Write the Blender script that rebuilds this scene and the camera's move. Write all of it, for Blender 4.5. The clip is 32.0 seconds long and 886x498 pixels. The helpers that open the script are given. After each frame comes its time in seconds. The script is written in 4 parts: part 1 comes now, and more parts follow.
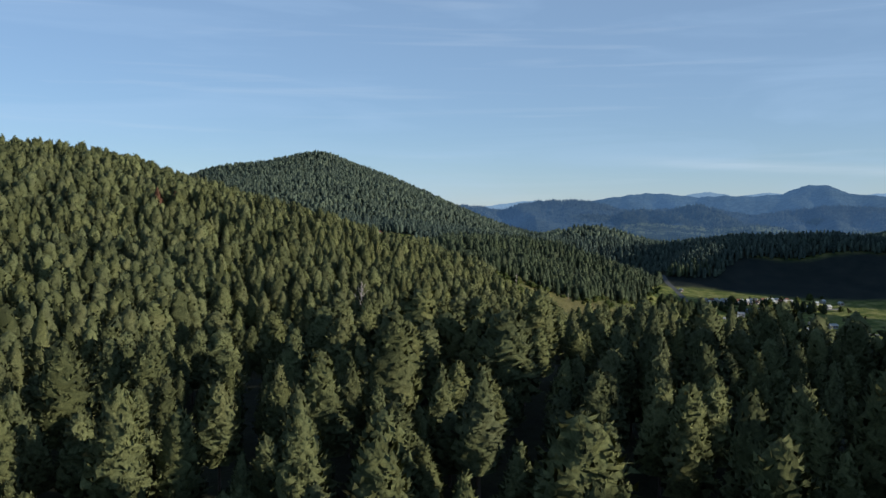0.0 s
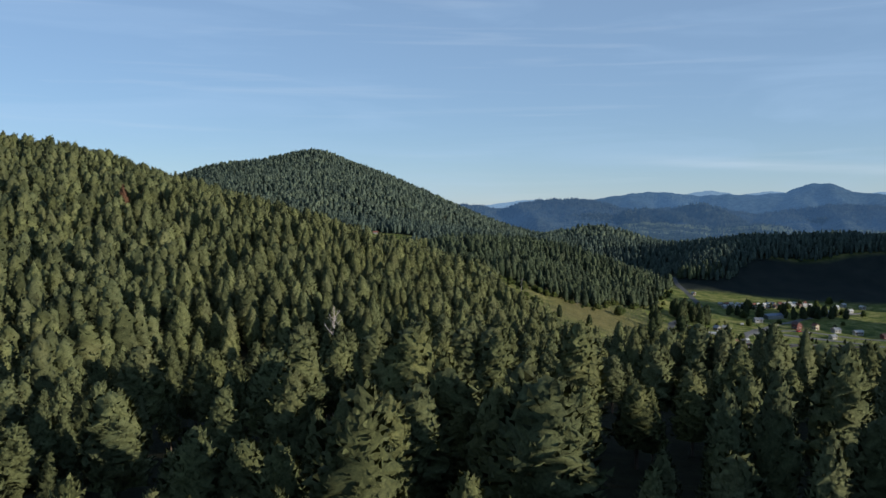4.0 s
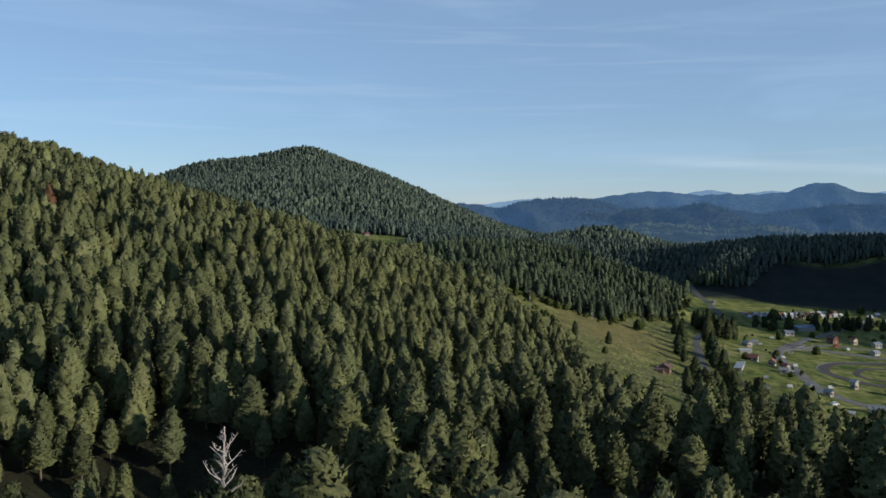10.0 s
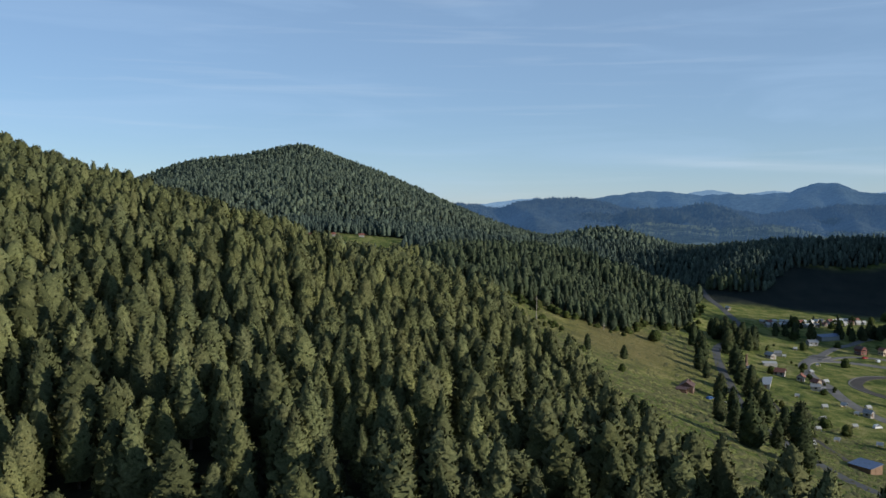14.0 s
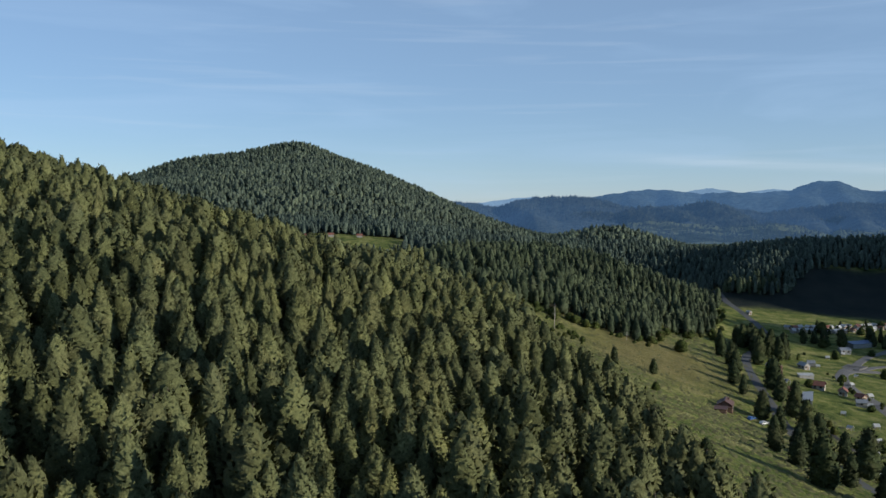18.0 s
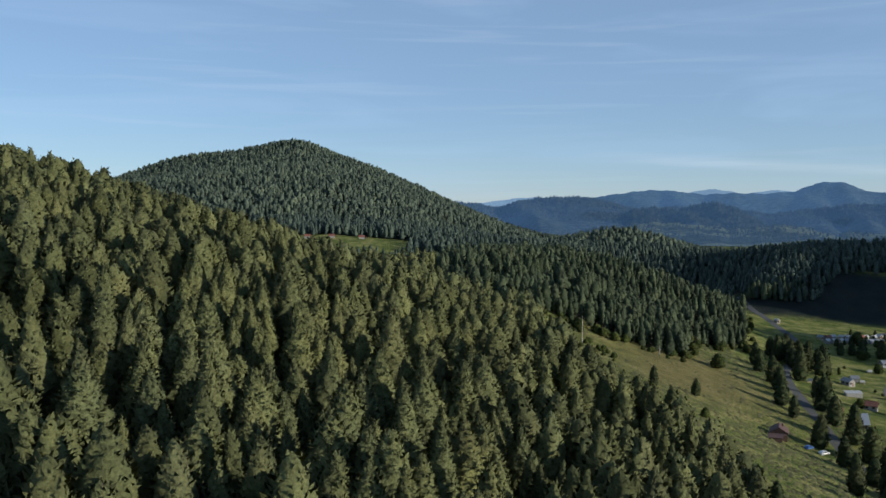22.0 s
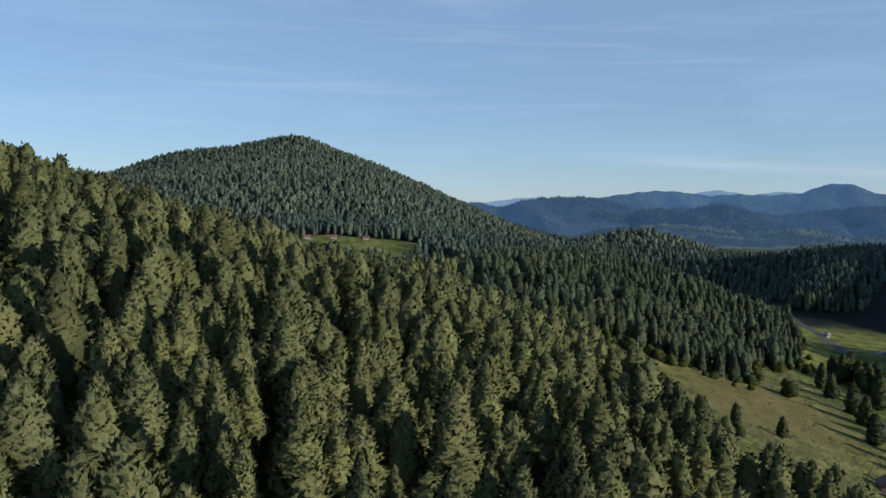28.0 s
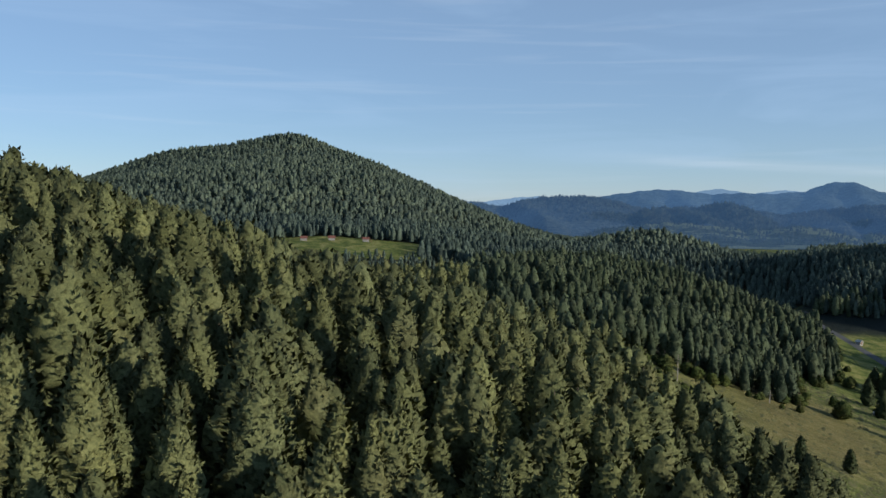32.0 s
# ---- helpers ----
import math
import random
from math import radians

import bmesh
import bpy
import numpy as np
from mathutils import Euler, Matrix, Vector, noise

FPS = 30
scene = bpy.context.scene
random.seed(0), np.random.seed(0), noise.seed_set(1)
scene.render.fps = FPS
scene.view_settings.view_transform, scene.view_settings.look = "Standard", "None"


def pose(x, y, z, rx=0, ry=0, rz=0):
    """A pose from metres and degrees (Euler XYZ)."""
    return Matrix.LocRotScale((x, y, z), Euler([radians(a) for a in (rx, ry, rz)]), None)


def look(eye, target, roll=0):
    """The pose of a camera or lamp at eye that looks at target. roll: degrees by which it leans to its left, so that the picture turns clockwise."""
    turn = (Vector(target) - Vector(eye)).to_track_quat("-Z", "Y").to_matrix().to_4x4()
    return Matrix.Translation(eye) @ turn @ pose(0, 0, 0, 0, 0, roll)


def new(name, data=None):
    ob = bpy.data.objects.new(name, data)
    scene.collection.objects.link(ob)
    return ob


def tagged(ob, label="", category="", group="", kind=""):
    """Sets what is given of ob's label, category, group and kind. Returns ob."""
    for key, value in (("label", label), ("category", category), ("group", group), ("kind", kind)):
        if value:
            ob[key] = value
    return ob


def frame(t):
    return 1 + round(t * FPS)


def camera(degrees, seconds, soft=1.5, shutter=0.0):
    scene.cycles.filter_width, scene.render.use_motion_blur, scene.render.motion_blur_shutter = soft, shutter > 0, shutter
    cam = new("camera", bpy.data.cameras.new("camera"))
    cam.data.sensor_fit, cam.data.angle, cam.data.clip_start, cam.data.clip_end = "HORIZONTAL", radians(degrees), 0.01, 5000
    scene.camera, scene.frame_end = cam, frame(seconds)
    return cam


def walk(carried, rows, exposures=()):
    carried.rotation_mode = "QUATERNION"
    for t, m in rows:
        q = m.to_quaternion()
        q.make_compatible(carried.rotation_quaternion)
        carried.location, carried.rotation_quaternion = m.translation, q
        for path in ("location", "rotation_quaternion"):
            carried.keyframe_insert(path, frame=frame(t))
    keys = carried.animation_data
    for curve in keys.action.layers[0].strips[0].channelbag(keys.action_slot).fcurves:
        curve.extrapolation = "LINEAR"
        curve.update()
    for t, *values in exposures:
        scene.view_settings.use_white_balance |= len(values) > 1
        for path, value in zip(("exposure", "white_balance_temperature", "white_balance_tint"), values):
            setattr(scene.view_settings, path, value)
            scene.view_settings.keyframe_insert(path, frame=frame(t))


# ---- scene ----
cam = camera(55.4, 32.0)
PATH = [
    (0, look((-7.62, 3.55, 106.28), (83.3, 998.3, 59.0), -0.10)),
    (0.5, look((-7.13, 9.06, 106.37), (83.8, 1003.8, 59.1), -0.10)),
    (1, look((-6.63, 14.32, 106.39), (84.3, 1009.0, 58.6), -0.10)),
    (2, look((-5.63, 24.99, 106.53), (86.3, 1019.6, 58.8), -0.20)),
    (3, look((-4.49, 35.74, 106.46), (87.0, 1030.4, 58.2), -0.10)),
    (3.5, look((-4.03, 41.17, 106.46), (87.4, 1035.8, 58.2), -0.20)),
    (5.5, look((-2.56, 64.44, 107.19), (90.4, 1058.9, 58.0), -0.10)),
    (6, look((-2.06, 70.02, 107.22), (91.5, 1064.4, 58.5), -0.10)),
    (7, look((-1.10, 81.13, 107.27), (92.9, 1075.5, 57.6), 0.00)),
    (8, look((-0.13, 92.01, 107.46), (94.9, 1086.3, 58.3), -0.10)),
    (9, look((0.80, 103.07, 107.55), (96.3, 1097.3, 57.9), -0.10)),
    (10, look((1.73, 113.83, 107.74), (97.8, 1108.0, 58.1), -0.10)),
    (11, look((2.64, 124.22, 107.88), (99.2, 1118.3, 58.3), 0.00)),
    (12, look((3.91, 135.04, 108.09), (100.5, 1129.1, 58.0), 0.00)),
    (13, look((4.96, 146.53, 108.08), (102.1, 1140.5, 57.5), -0.00)),
    (14, look((6.10, 157.32, 107.86), (104.2, 1151.2, 57.8), -0.00)),
    (14.5, look((6.14, 162.11, 107.82), (104.7, 1156.0, 57.3), -0.10)),
    (16.5, look((5.42, 182.66, 107.78), (106.5, 1176.2, 56.4), -0.10)),
    (17, look((5.14, 187.84, 107.82), (106.8, 1181.3, 56.4), -0.10)),
    (18, look((4.29, 198.12, 107.82), (106.9, 1191.5, 56.5), -0.10)),
    (19, look((3.44, 208.23, 107.90), (107.1, 1201.5, 56.6), -0.00)),
    (20, look((2.70, 218.45, 107.86), (106.3, 1211.7, 56.5), -0.00)),
    (21, look((1.97, 228.45, 108.00), (105.6, 1221.8, 57.2), 0.10)),
    (22, look((1.19, 238.33, 108.04), (105.3, 1231.6, 56.7), 0.10)),
    (23, look((0.38, 248.42, 107.95), (105.0, 1241.6, 56.7), -0.01)),
    (24, look((-0.40, 259.23, 107.88), (104.2, 1252.4, 56.1), 0.19)),
    (25, look((-1.27, 268.92, 107.85), (103.4, 1262.1, 55.6), 0.19)),
    (25.5, look((-1.65, 273.88, 107.74), (103.0, 1267.0, 55.5), 0.29)),
    (27.5, look((-2.99, 293.21, 107.43), (102.6, 1286.3, 56.7), 0.39)),
    (28, look((-3.19, 298.29, 107.46), (102.5, 1291.3, 55.7), 0.49)),
    (29, look((-3.46, 307.24, 107.52), (102.6, 1300.3, 55.8), 0.49)),
    (30, look((-3.59, 316.81, 107.50), (102.5, 1309.8, 55.8), 0.39)),
    (31, look((-3.77, 326.16, 107.54), (102.9, 1319.1, 55.8), 0.39)),
    (31.5, look((-3.79, 330.71, 107.62), (102.8, 1323.7, 55.9), 0.29)),
    (32, look((-3.75, 335.17, 107.70), (103.9, 1328.0, 55.0), 0.39)),
]
walk(cam, PATH, [(0.0, 0.0, 6150, 10), (32.0, 0.0, 6150, 10)])

# ---- world, sun ----
SUN_AZ, SUN_EL = radians(122.0), radians(15.0)      # clockwise from +y; height
world = bpy.data.worlds.new("sky")
scene.world = world
world.use_nodes = True
wn, wl = world.node_tree.nodes, world.node_tree.links
wn.clear()
w_out = wn.new("ShaderNodeOutputWorld")
w_bg = wn.new("ShaderNodeBackground")
w_sky = wn.new("ShaderNodeTexSky")
w_sky.sky_type, w_sky.sun_disc = "NISHITA", False
w_sky.sun_elevation, w_sky.sun_rotation = SUN_EL, SUN_AZ
w_sky.air_density, w_sky.dust_density, w_sky.ozone_density, w_sky.altitude = 1.0, 0.05, 3.6, 1500
w_bg.inputs["Strength"].default_value = 0.10
# thin wisps of high cloud
w_tc = wn.new("ShaderNodeTexCoord")
w_map = wn.new("ShaderNodeMapping")
w_map.inputs["Scale"].default_value = (1.6, 1.6, 13.0)
w_map.inputs["Rotation"].default_value = (0.05, 0.08, 0.3)
w_noise = wn.new("ShaderNodeTexNoise")
w_noise.inputs["Scale"].default_value, w_noise.inputs["Detail"].default_value = 1.7, 7.0
w_noise.inputs["Roughness"].default_value, w_noise.inputs["Distortion"].default_value = 0.55, 0.6
w_ramp = wn.new("ShaderNodeValToRGB")
w_ramp.color_ramp.elements[0].position, w_ramp.color_ramp.elements[1].position = 0.46, 0.80
w_ramp.color_ramp.elements[0].color = (0.38, 0.38, 0.38, 1)
w_ramp.color_ramp.elements[1].color = (0.62, 0.62, 0.62, 1)
w_mix = wn.new("ShaderNodeMix")
w_mix.data_type = "RGBA"
w_mix.inputs[7].default_value = (4.6, 6.3, 8.4, 1)
wl.new(w_tc.outputs["Generated"], w_map.inputs["Vector"])
wl.new(w_map.outputs["Vector"], w_noise.inputs["Vector"])
wl.new(w_noise.outputs["Fac"], w_ramp.inputs["Fac"])
# the veil thins out towards the zenith
w_sep = wn.new("ShaderNodeSeparateXYZ")
w_thin = wn.new("ShaderNodeMapRange")
w_thin.inputs["From Min"].default_value, w_thin.inputs["From Max"].default_value = 0.24, 0.80
w_thin.inputs["To Min"].default_value, w_thin.inputs["To Max"].default_value = 1.0, 0.45
w_veil = wn.new("ShaderNodeMath")
w_veil.operation = "MULTIPLY"
wl.new(w_tc.outputs["Generated"], w_sep.inputs[0])
wl.new(w_sep.outputs["Z"], w_thin.inputs["Value"])
wl.new(w_ramp.outputs["Color"], w_veil.inputs[0])
wl.new(w_thin.outputs["Result"], w_veil.inputs[1])
wl.new(w_veil.outputs[0], w_mix.inputs[0])
wl.new(w_sky.outputs["Color"], w_mix.inputs[6])
w_map2 = wn.new("ShaderNodeMapping")
w_map2.inputs["Scale"].default_value = (1.3, 1.3, 30.0)
w_map2.inputs["Location"].default_value = (0.4, 1.7, 0.3)
w_streak = wn.new("ShaderNodeTexNoise")
w_streak.inputs["Scale"].default_value, w_streak.inputs["Detail"].default_value, w_streak.inputs["Distortion"].default_value = 2.4, 6.0, 0.5
w_ramp2 = wn.new("ShaderNodeValToRGB")
w_ramp2.color_ramp.elements[0].position, w_ramp2.color_ramp.elements[1].position = 0.58, 0.80
w_ramp2.color_ramp.elements[1].color = (0.16, 0.16, 0.16, 1)
w_mix2 = wn.new("ShaderNodeMix")
w_mix2.data_type = "RGBA"
w_mix2.inputs[7].default_value = (7.0, 7.8, 8.6, 1)
wl.new(w_tc.outputs["Generated"], w_map2.inputs["Vector"])
wl.new(w_map2.outputs["Vector"], w_streak.inputs["Vector"])
wl.new(w_streak.outputs["Fac"], w_ramp2.inputs["Fac"])
wl.new(w_ramp2.outputs["Color"], w_mix2.inputs[0])
wl.new(w_mix.outputs[2], w_mix2.inputs[6])
w_lean = wn.new("ShaderNodeMath")
w_lean.operation = "MULTIPLY_ADD"
w_lean.inputs[1].default_value = 0.071
wl.new(w_sep.outputs["X"], w_lean.inputs[0])
wl.new(w_sep.outputs["Z"], w_lean.inputs[2])
w_band = wn.new("ShaderNodeValToRGB")
w_band.color_ramp.elements.new(0.5)
for e_, (p_, v_) in zip(w_band.color_ramp.elements, ((0.0695, 0.0), (0.0772, 1.0), (0.0850, 0.0))):
    e_.position, e_.color = p_, (v_, v_, v_, 1)
w_span = wn.new("ShaderNodeMapRange")
w_span.inputs["From Min"].default_value, w_span.inputs["From Max"].default_value = 0.25, 0.42
w_puff = wn.new("ShaderNodeMapRange")
w_puff.inputs["From Min"].default_value, w_puff.inputs["From Max"].default_value = 0.30, 0.62
w_puff.inputs["To Max"].default_value = 0.34
w_one, w_two = wn.new("ShaderNodeMath"), wn.new("ShaderNodeMath")
w_one.operation = w_two.operation = "MULTIPLY"
w_mix3 = wn.new("ShaderNodeMix")
w_mix3.data_type = "RGBA"
w_mix3.inputs[7].default_value = (7.6, 8.2, 8.8, 1)
wl.new(w_lean.outputs[0], w_band.inputs["Fac"])
wl.new(w_sep.outputs["X"], w_span.inputs["Value"])
wl.new(w_streak.outputs["Fac"], w_puff.inputs["Value"])
wl.new(w_band.outputs["Color"], w_one.inputs[0])
wl.new(w_span.outputs["Result"], w_one.inputs[1])
wl.new(w_one.outputs[0], w_two.inputs[0])
wl.new(w_puff.outputs["Result"], w_two.inputs[1])
wl.new(w_two.outputs[0], w_mix3.inputs[0])
wl.new(w_mix2.outputs[2], w_mix3.inputs[6])
wl.new(w_mix3.outputs[2], w_bg.inputs["Color"])
wl.new(w_bg.outputs["Background"], w_out.inputs["Surface"])

sun_dir = Vector((math.sin(SUN_AZ) * math.cos(SUN_EL), math.cos(SUN_AZ) * math.cos(SUN_EL), math.sin(SUN_EL)))
sun = new("sun", bpy.data.lights.new("sun", "SUN"))
sun.data.energy, sun.data.angle, sun.data.color = 4.8, radians(0.6), (1.0, 0.90, 0.74)
sun.matrix_world = look(sun_dir * 800, (0, 0, 0))


# ---- materials ----
def surface(name, roughness=0.8, metallic=0.0):
    m = bpy.data.materials.new(name)
    m.use_nodes = True
    b = m.node_tree.nodes["Principled BSDF"]
    b.inputs["Roughness"].default_value, b.inputs["Metallic"].default_value = roughness, metallic
    return m, m.node_tree.nodes, m.node_tree.links, b


def ramp_between(n, stops):
    r = n.new("ShaderNodeValToRGB")
    while len(r.color_ramp.elements) < len(stops):
        r.color_ramp.elements.new(0.5)
    for e, (p, c) in zip(r.color_ramp.elements, stops):
        e.position, e.color = p, (*c, 1)
    return r


def noise_fac(n, l, scale, detail=4.0, rough=0.6, vector=None):
    t = n.new("ShaderNodeTexNoise")
    t.inputs["Scale"].default_value, t.inputs["Detail"].default_value, t.inputs["Roughness"].default_value = scale, detail, rough
    if vector is None:
        g = n.new("ShaderNodeNewGeometry")
        vector = g.outputs["Position"]
    l.new(vector, t.inputs["Vector"])
    return t.outputs["Fac"]


def blend(n, l, fac, a, b, mode="MIX"):
    x = n.new("ShaderNodeMix")
    x.data_type, x.blend_type = "RGBA", mode
    for socket, value in ((0, fac), (6, a), (7, b)):
        if isinstance(value, (int, float)):
            x.inputs[socket].default_value = value
        elif isinstance(value, tuple):
            x.inputs[socket].default_value = (*value, 1)
        else:
            l.new(value, x.inputs[socket])
    return x.outputs[2]


def bumped(n, l, b, fac, strength, distance):
    u = n.new("ShaderNodeBump")
    u.inputs["Strength"].default_value, u.inputs["Distance"].default_value = strength, distance
    l.new(fac, u.inputs["Height"])
    l.new(u.outputs["Normal"], b.inputs["Normal"])


def plain(name, colour, roughness=0.8, metallic=0.0, spread=0.25, scale=1.2, grain=9.0):
    """A surface of one colour with stains, grain and a fine relief."""
    m, n, l, b = surface(name, roughness, metallic)
    lo, hi = tuple(c * (1 - spread) for c in colour), tuple(min(1, c * (1 + spread)) for c in colour)
    big = ramp_between(n, ((0.3, lo), (0.7, hi)))
    l.new(noise_fac(n, l, scale), big.inputs["Fac"])
    fine = ramp_between(n, ((0.3, (0.8, 0.8, 0.8)), (0.7, (1.1, 1.1, 1.1))))
    f = noise_fac(n, l, grain)
    l.new(f, fine.inputs["Fac"])
    l.new(blend(n, l, 1.0, big.outputs["Color"], fine.outputs["Color"], "MULTIPLY"), b.inputs["Base Color"])
    bumped(n, l, b, f, 0.25, 0.03)
    return m


def foliage(name, dark, light, warm, patch=0.11, grain=1.5):
    """Needles: hue by stand, by tree and by tuft, with the shade of clefts painted in."""
    m, n, l, b = surface(name, 0.75)
    b.inputs["Specular IOR Level"].default_value = 0.06
    g = n.new("ShaderNodeNewGeometry")
    oi = n.new("ShaderNodeObjectInfo")
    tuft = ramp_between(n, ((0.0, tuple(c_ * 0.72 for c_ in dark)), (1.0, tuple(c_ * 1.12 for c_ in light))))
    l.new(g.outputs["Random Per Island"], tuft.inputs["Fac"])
    tree = ramp_between(n, ((0.50, (0, 0, 0)), (0.68, (1, 1, 1))))
    l.new(noise_fac(n, l, patch, 2.0), tree.inputs["Fac"])
    c = blend(n, l, tree.outputs["Color"], tuft.outputs["Color"], warm)
    own = ramp_between(n, ((0.0, (0.88, 0.91, 0.93)), (1.0, (1.12, 1.09, 1.0))))
    l.new(oi.outputs["Random"], own.inputs["Fac"])
    c = blend(n, l, 1.0, c, own.outputs["Color"], "MULTIPLY")
    stand = ramp_between(n, ((0.35, (0.88, 0.90, 0.92)), (0.65, (1.10, 1.08, 0.98))))
    l.new(noise_fac(n, l, 0.03, 3.0), stand.inputs["Fac"])
    c = blend(n, l, 1.0, c, stand.outputs["Color"], "MULTIPLY")
    each = ramp_between(n, ((0.36, (0.86, 0.87, 0.88)), (0.64, (1.13, 1.12, 1.08))))
    l.new(noise_fac(n, l, patch * 1.5, 0.0), each.inputs["Fac"])
    c = blend(n, l, 1.0, c, each.outputs["Color"], "MULTIPLY")
    # shaded clefts and lit needle tips put into the colour, following the bump
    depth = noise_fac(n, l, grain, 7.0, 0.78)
    cleft_shade = ramp_between(n, ((0.37, (0.60, 0.62, 0.64)), (0.63, (1.34, 1.32, 1.28))))
    l.new(depth, cleft_shade.inputs["Fac"])
    l.new(blend(n, l, 1.0, c, cleft_shade.outputs["Color"], "MULTIPLY"), b.inputs["Base Color"])
    bumped(n, l, b, depth, 0.55, 0.35)
    return m


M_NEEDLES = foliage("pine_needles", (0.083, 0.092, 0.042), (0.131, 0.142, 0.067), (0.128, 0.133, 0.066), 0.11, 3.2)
# bluer needles for distant woods: aerial haze mixed into their colour
M_NEEDLES_HAZED = foliage("pine_needles_hazed", (0.048, 0.068, 0.060), (0.086, 0.112, 0.092), (0.078, 0.100, 0.084), 0.07, 0.8)
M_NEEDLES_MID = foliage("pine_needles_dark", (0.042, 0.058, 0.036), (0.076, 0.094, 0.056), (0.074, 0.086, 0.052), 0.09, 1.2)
M_BARK = plain("pine_bark", (0.13, 0.095, 0.07), 0.9, spread=0.35)
M_DEAD = plain("grey_dead_wood", (0.40, 0.35, 0.31), 0.85, spread=0.3)

# ground: needles under the trees, dry and green grass on open land
M_GROUND, n_, l_, b_ = surface("hill_ground", 0.95)
b_.inputs["Specular IOR Level"].default_value = 0.1
litter = ramp_between(n_, ((0.3, (0.022, 0.022, 0.013)), (0.7, (0.042, 0.042, 0.022))))
l_.new(noise_fac(n_, l_, 0.35), litter.inputs["Fac"])
green = ramp_between(n_, ((0.38, (0.062, 0.092, 0.022)), (0.5, (0.150, 0.172, 0.044)), (0.62, (0.262, 0.245, 0.092))))
l_.new(noise_fac(n_, l_, 0.09, 6.0, 0.7), green.inputs["Fac"])
dry = ramp_between(n_, ((0.3, (0.150, 0.120, 0.050)), (0.7, (0.240, 0.186, 0.084))))
l_.new(noise_fac(n_, l_, 0.22, 6.0, 0.7), dry.inputs["Fac"])
at_dry = n_.new("ShaderNodeAttribute")
at_dry.attribute_name = "dry"
at_open = n_.new("ShaderNodeAttribute")
at_open.attribute_name = "open"
grass_c = blend(n_, l_, at_dry.outputs["Fac"], green.outputs["Color"], dry.outputs["Color"])
# near-black tint: the shade on the eastern slope is painted into the grass
at_shade = n_.new("ShaderNodeAttribute")
at_shade.attribute_name = "shade_tint"
shade_tint = ramp_between(n_, ((0.3, (0.014, 0.021, 0.020)), (0.7, (0.030, 0.036, 0.030))))
l_.new(noise_fac(n_, l_, 0.05, 6.0, 0.7), shade_tint.inputs["Fac"])
grass_c = blend(n_, l_, at_shade.outputs["Fac"], grass_c, shade_tint.outputs["Color"])
ragged = n_.new("ShaderNodeMath")
ragged.operation = "MULTIPLY_ADD"
l_.new(noise_fac(n_, l_, 0.3, 5.0, 0.7), ragged.inputs[0])
ragged.inputs[1].default_value = 0.9
l_.new(at_open.outputs["Fac"], ragged.inputs[2])
edge = ramp_between(n_, ((0.80, (0, 0, 0)), (1.0, (1, 1, 1))))
l_.new(ragged.outputs[0], edge.inputs["Fac"])
fine_ = ramp_between(n_, ((0.3, (0.72, 0.72, 0.72)), (0.7, (1.2, 1.2, 1.2))))
f_ = noise_fac(n_, l_, 1.3, 5.0, 0.7)
l_.new(f_, fine_.inputs["Fac"])
both = blend(n_, l_, edge.outputs["Color"], litter.outputs["Color"], grass_c)
l_.new(blend(n_, l_, 1.0, both, fine_.outputs["Color"], "MULTIPLY"), b_.inputs["Base Color"])
bumped(n_, l_, b_, f_, 1.0, 0.9)

# ---- lie of the land ----
HILLS_NEAR = [10.8, 1.8, -8.3, 11.0, 6.2, 29.5, 8.6, 16.2, 10.0, -1.9, 15.5, 17.3, 21.4, -6.1, 12.6, 14.6, 19.8, 5.6, 27.7, -0.5, 11.8, 37.3, 11.3, 24.2, -3.2, 2.3, 13.4, -8.5]
HILLS = [(-420, 250, 112.5), (-420, 650, 81.8), (-250, 900, -11.0), (-30, 1000, 16.8), (150, 900, 6.8), (300, 1250, 11.4), (560, 1000, -20.4), (820, 1120, 12.8), (-110, 1900, 83.4), (-360, 2000, 106.1), (60, 1750, 69.0), (-200, 1500, 66.3), (100, 1450, 39.5), (-600, 1600, 51.8), (240, 1600, -24.6), (0, 1250, 13.1)]
KNOLLS = [(-92, 538, 42, -2.5), (-150, 470, 55, 0.5), (-8, 214, 40, -6), (-20, 1035, 70, 8), (0, 912, 55, -2), (-4, 872, 36, 8), (168, 515, 42, -7), (565, 985, 95, 38), (-108, 1906, 48, 20), (-75, 1890, 90, 12), (331, 1268, 90, 12), (120, 700, 60, 16), (-345, 2005, 75, 14), (-900, 900, 420, 110), (-700, -300, 350, 120), (1250, 1000, 260, 150), (-26, 388, 30, 3.0), (66, 288, 26, -5.0), (2, 168, 22, 5.5), (58, 350, 24, -3.0), (-30, 250, 22, -8.0), (-178, 560, 36, 3.2), (-35, 548, 26, -2.6), (0, 566, 20, -2.4),
          # the spur above the meadow, the knoll behind it and the dark hill east of the valley
          (60, 650, 45, 9.2), (105, 705, 45, 8.9), (40, 735, 55, 5.7), (165, 725, 40, -5.6), (110, 800, 60, 20.4), (190, 840, 55, 19.5), (226, 764, 24, 7.0),
          (215, 1290, 75, -23.5), (120, 1250, 80, -4.4), (331, 1275, 60, 7.3), (350, 1120, 70, 7.0), (280, 960, 60, -20.0), (335, 905, 38, 7.3), (395, 935, 42, 10.3),
          (470, 930, 50, -4.8), (560, 930, 60, 12.0), (440, 1020, 70, 25.0), (346, 908, 22, 6.0), (352, 900, 24, 5.0), (392, 950, 34, 9.0), (296, 1035, 42, -13.0), (331, 1275, 42, 7.0), (255, 1460, 70, -8.0)]


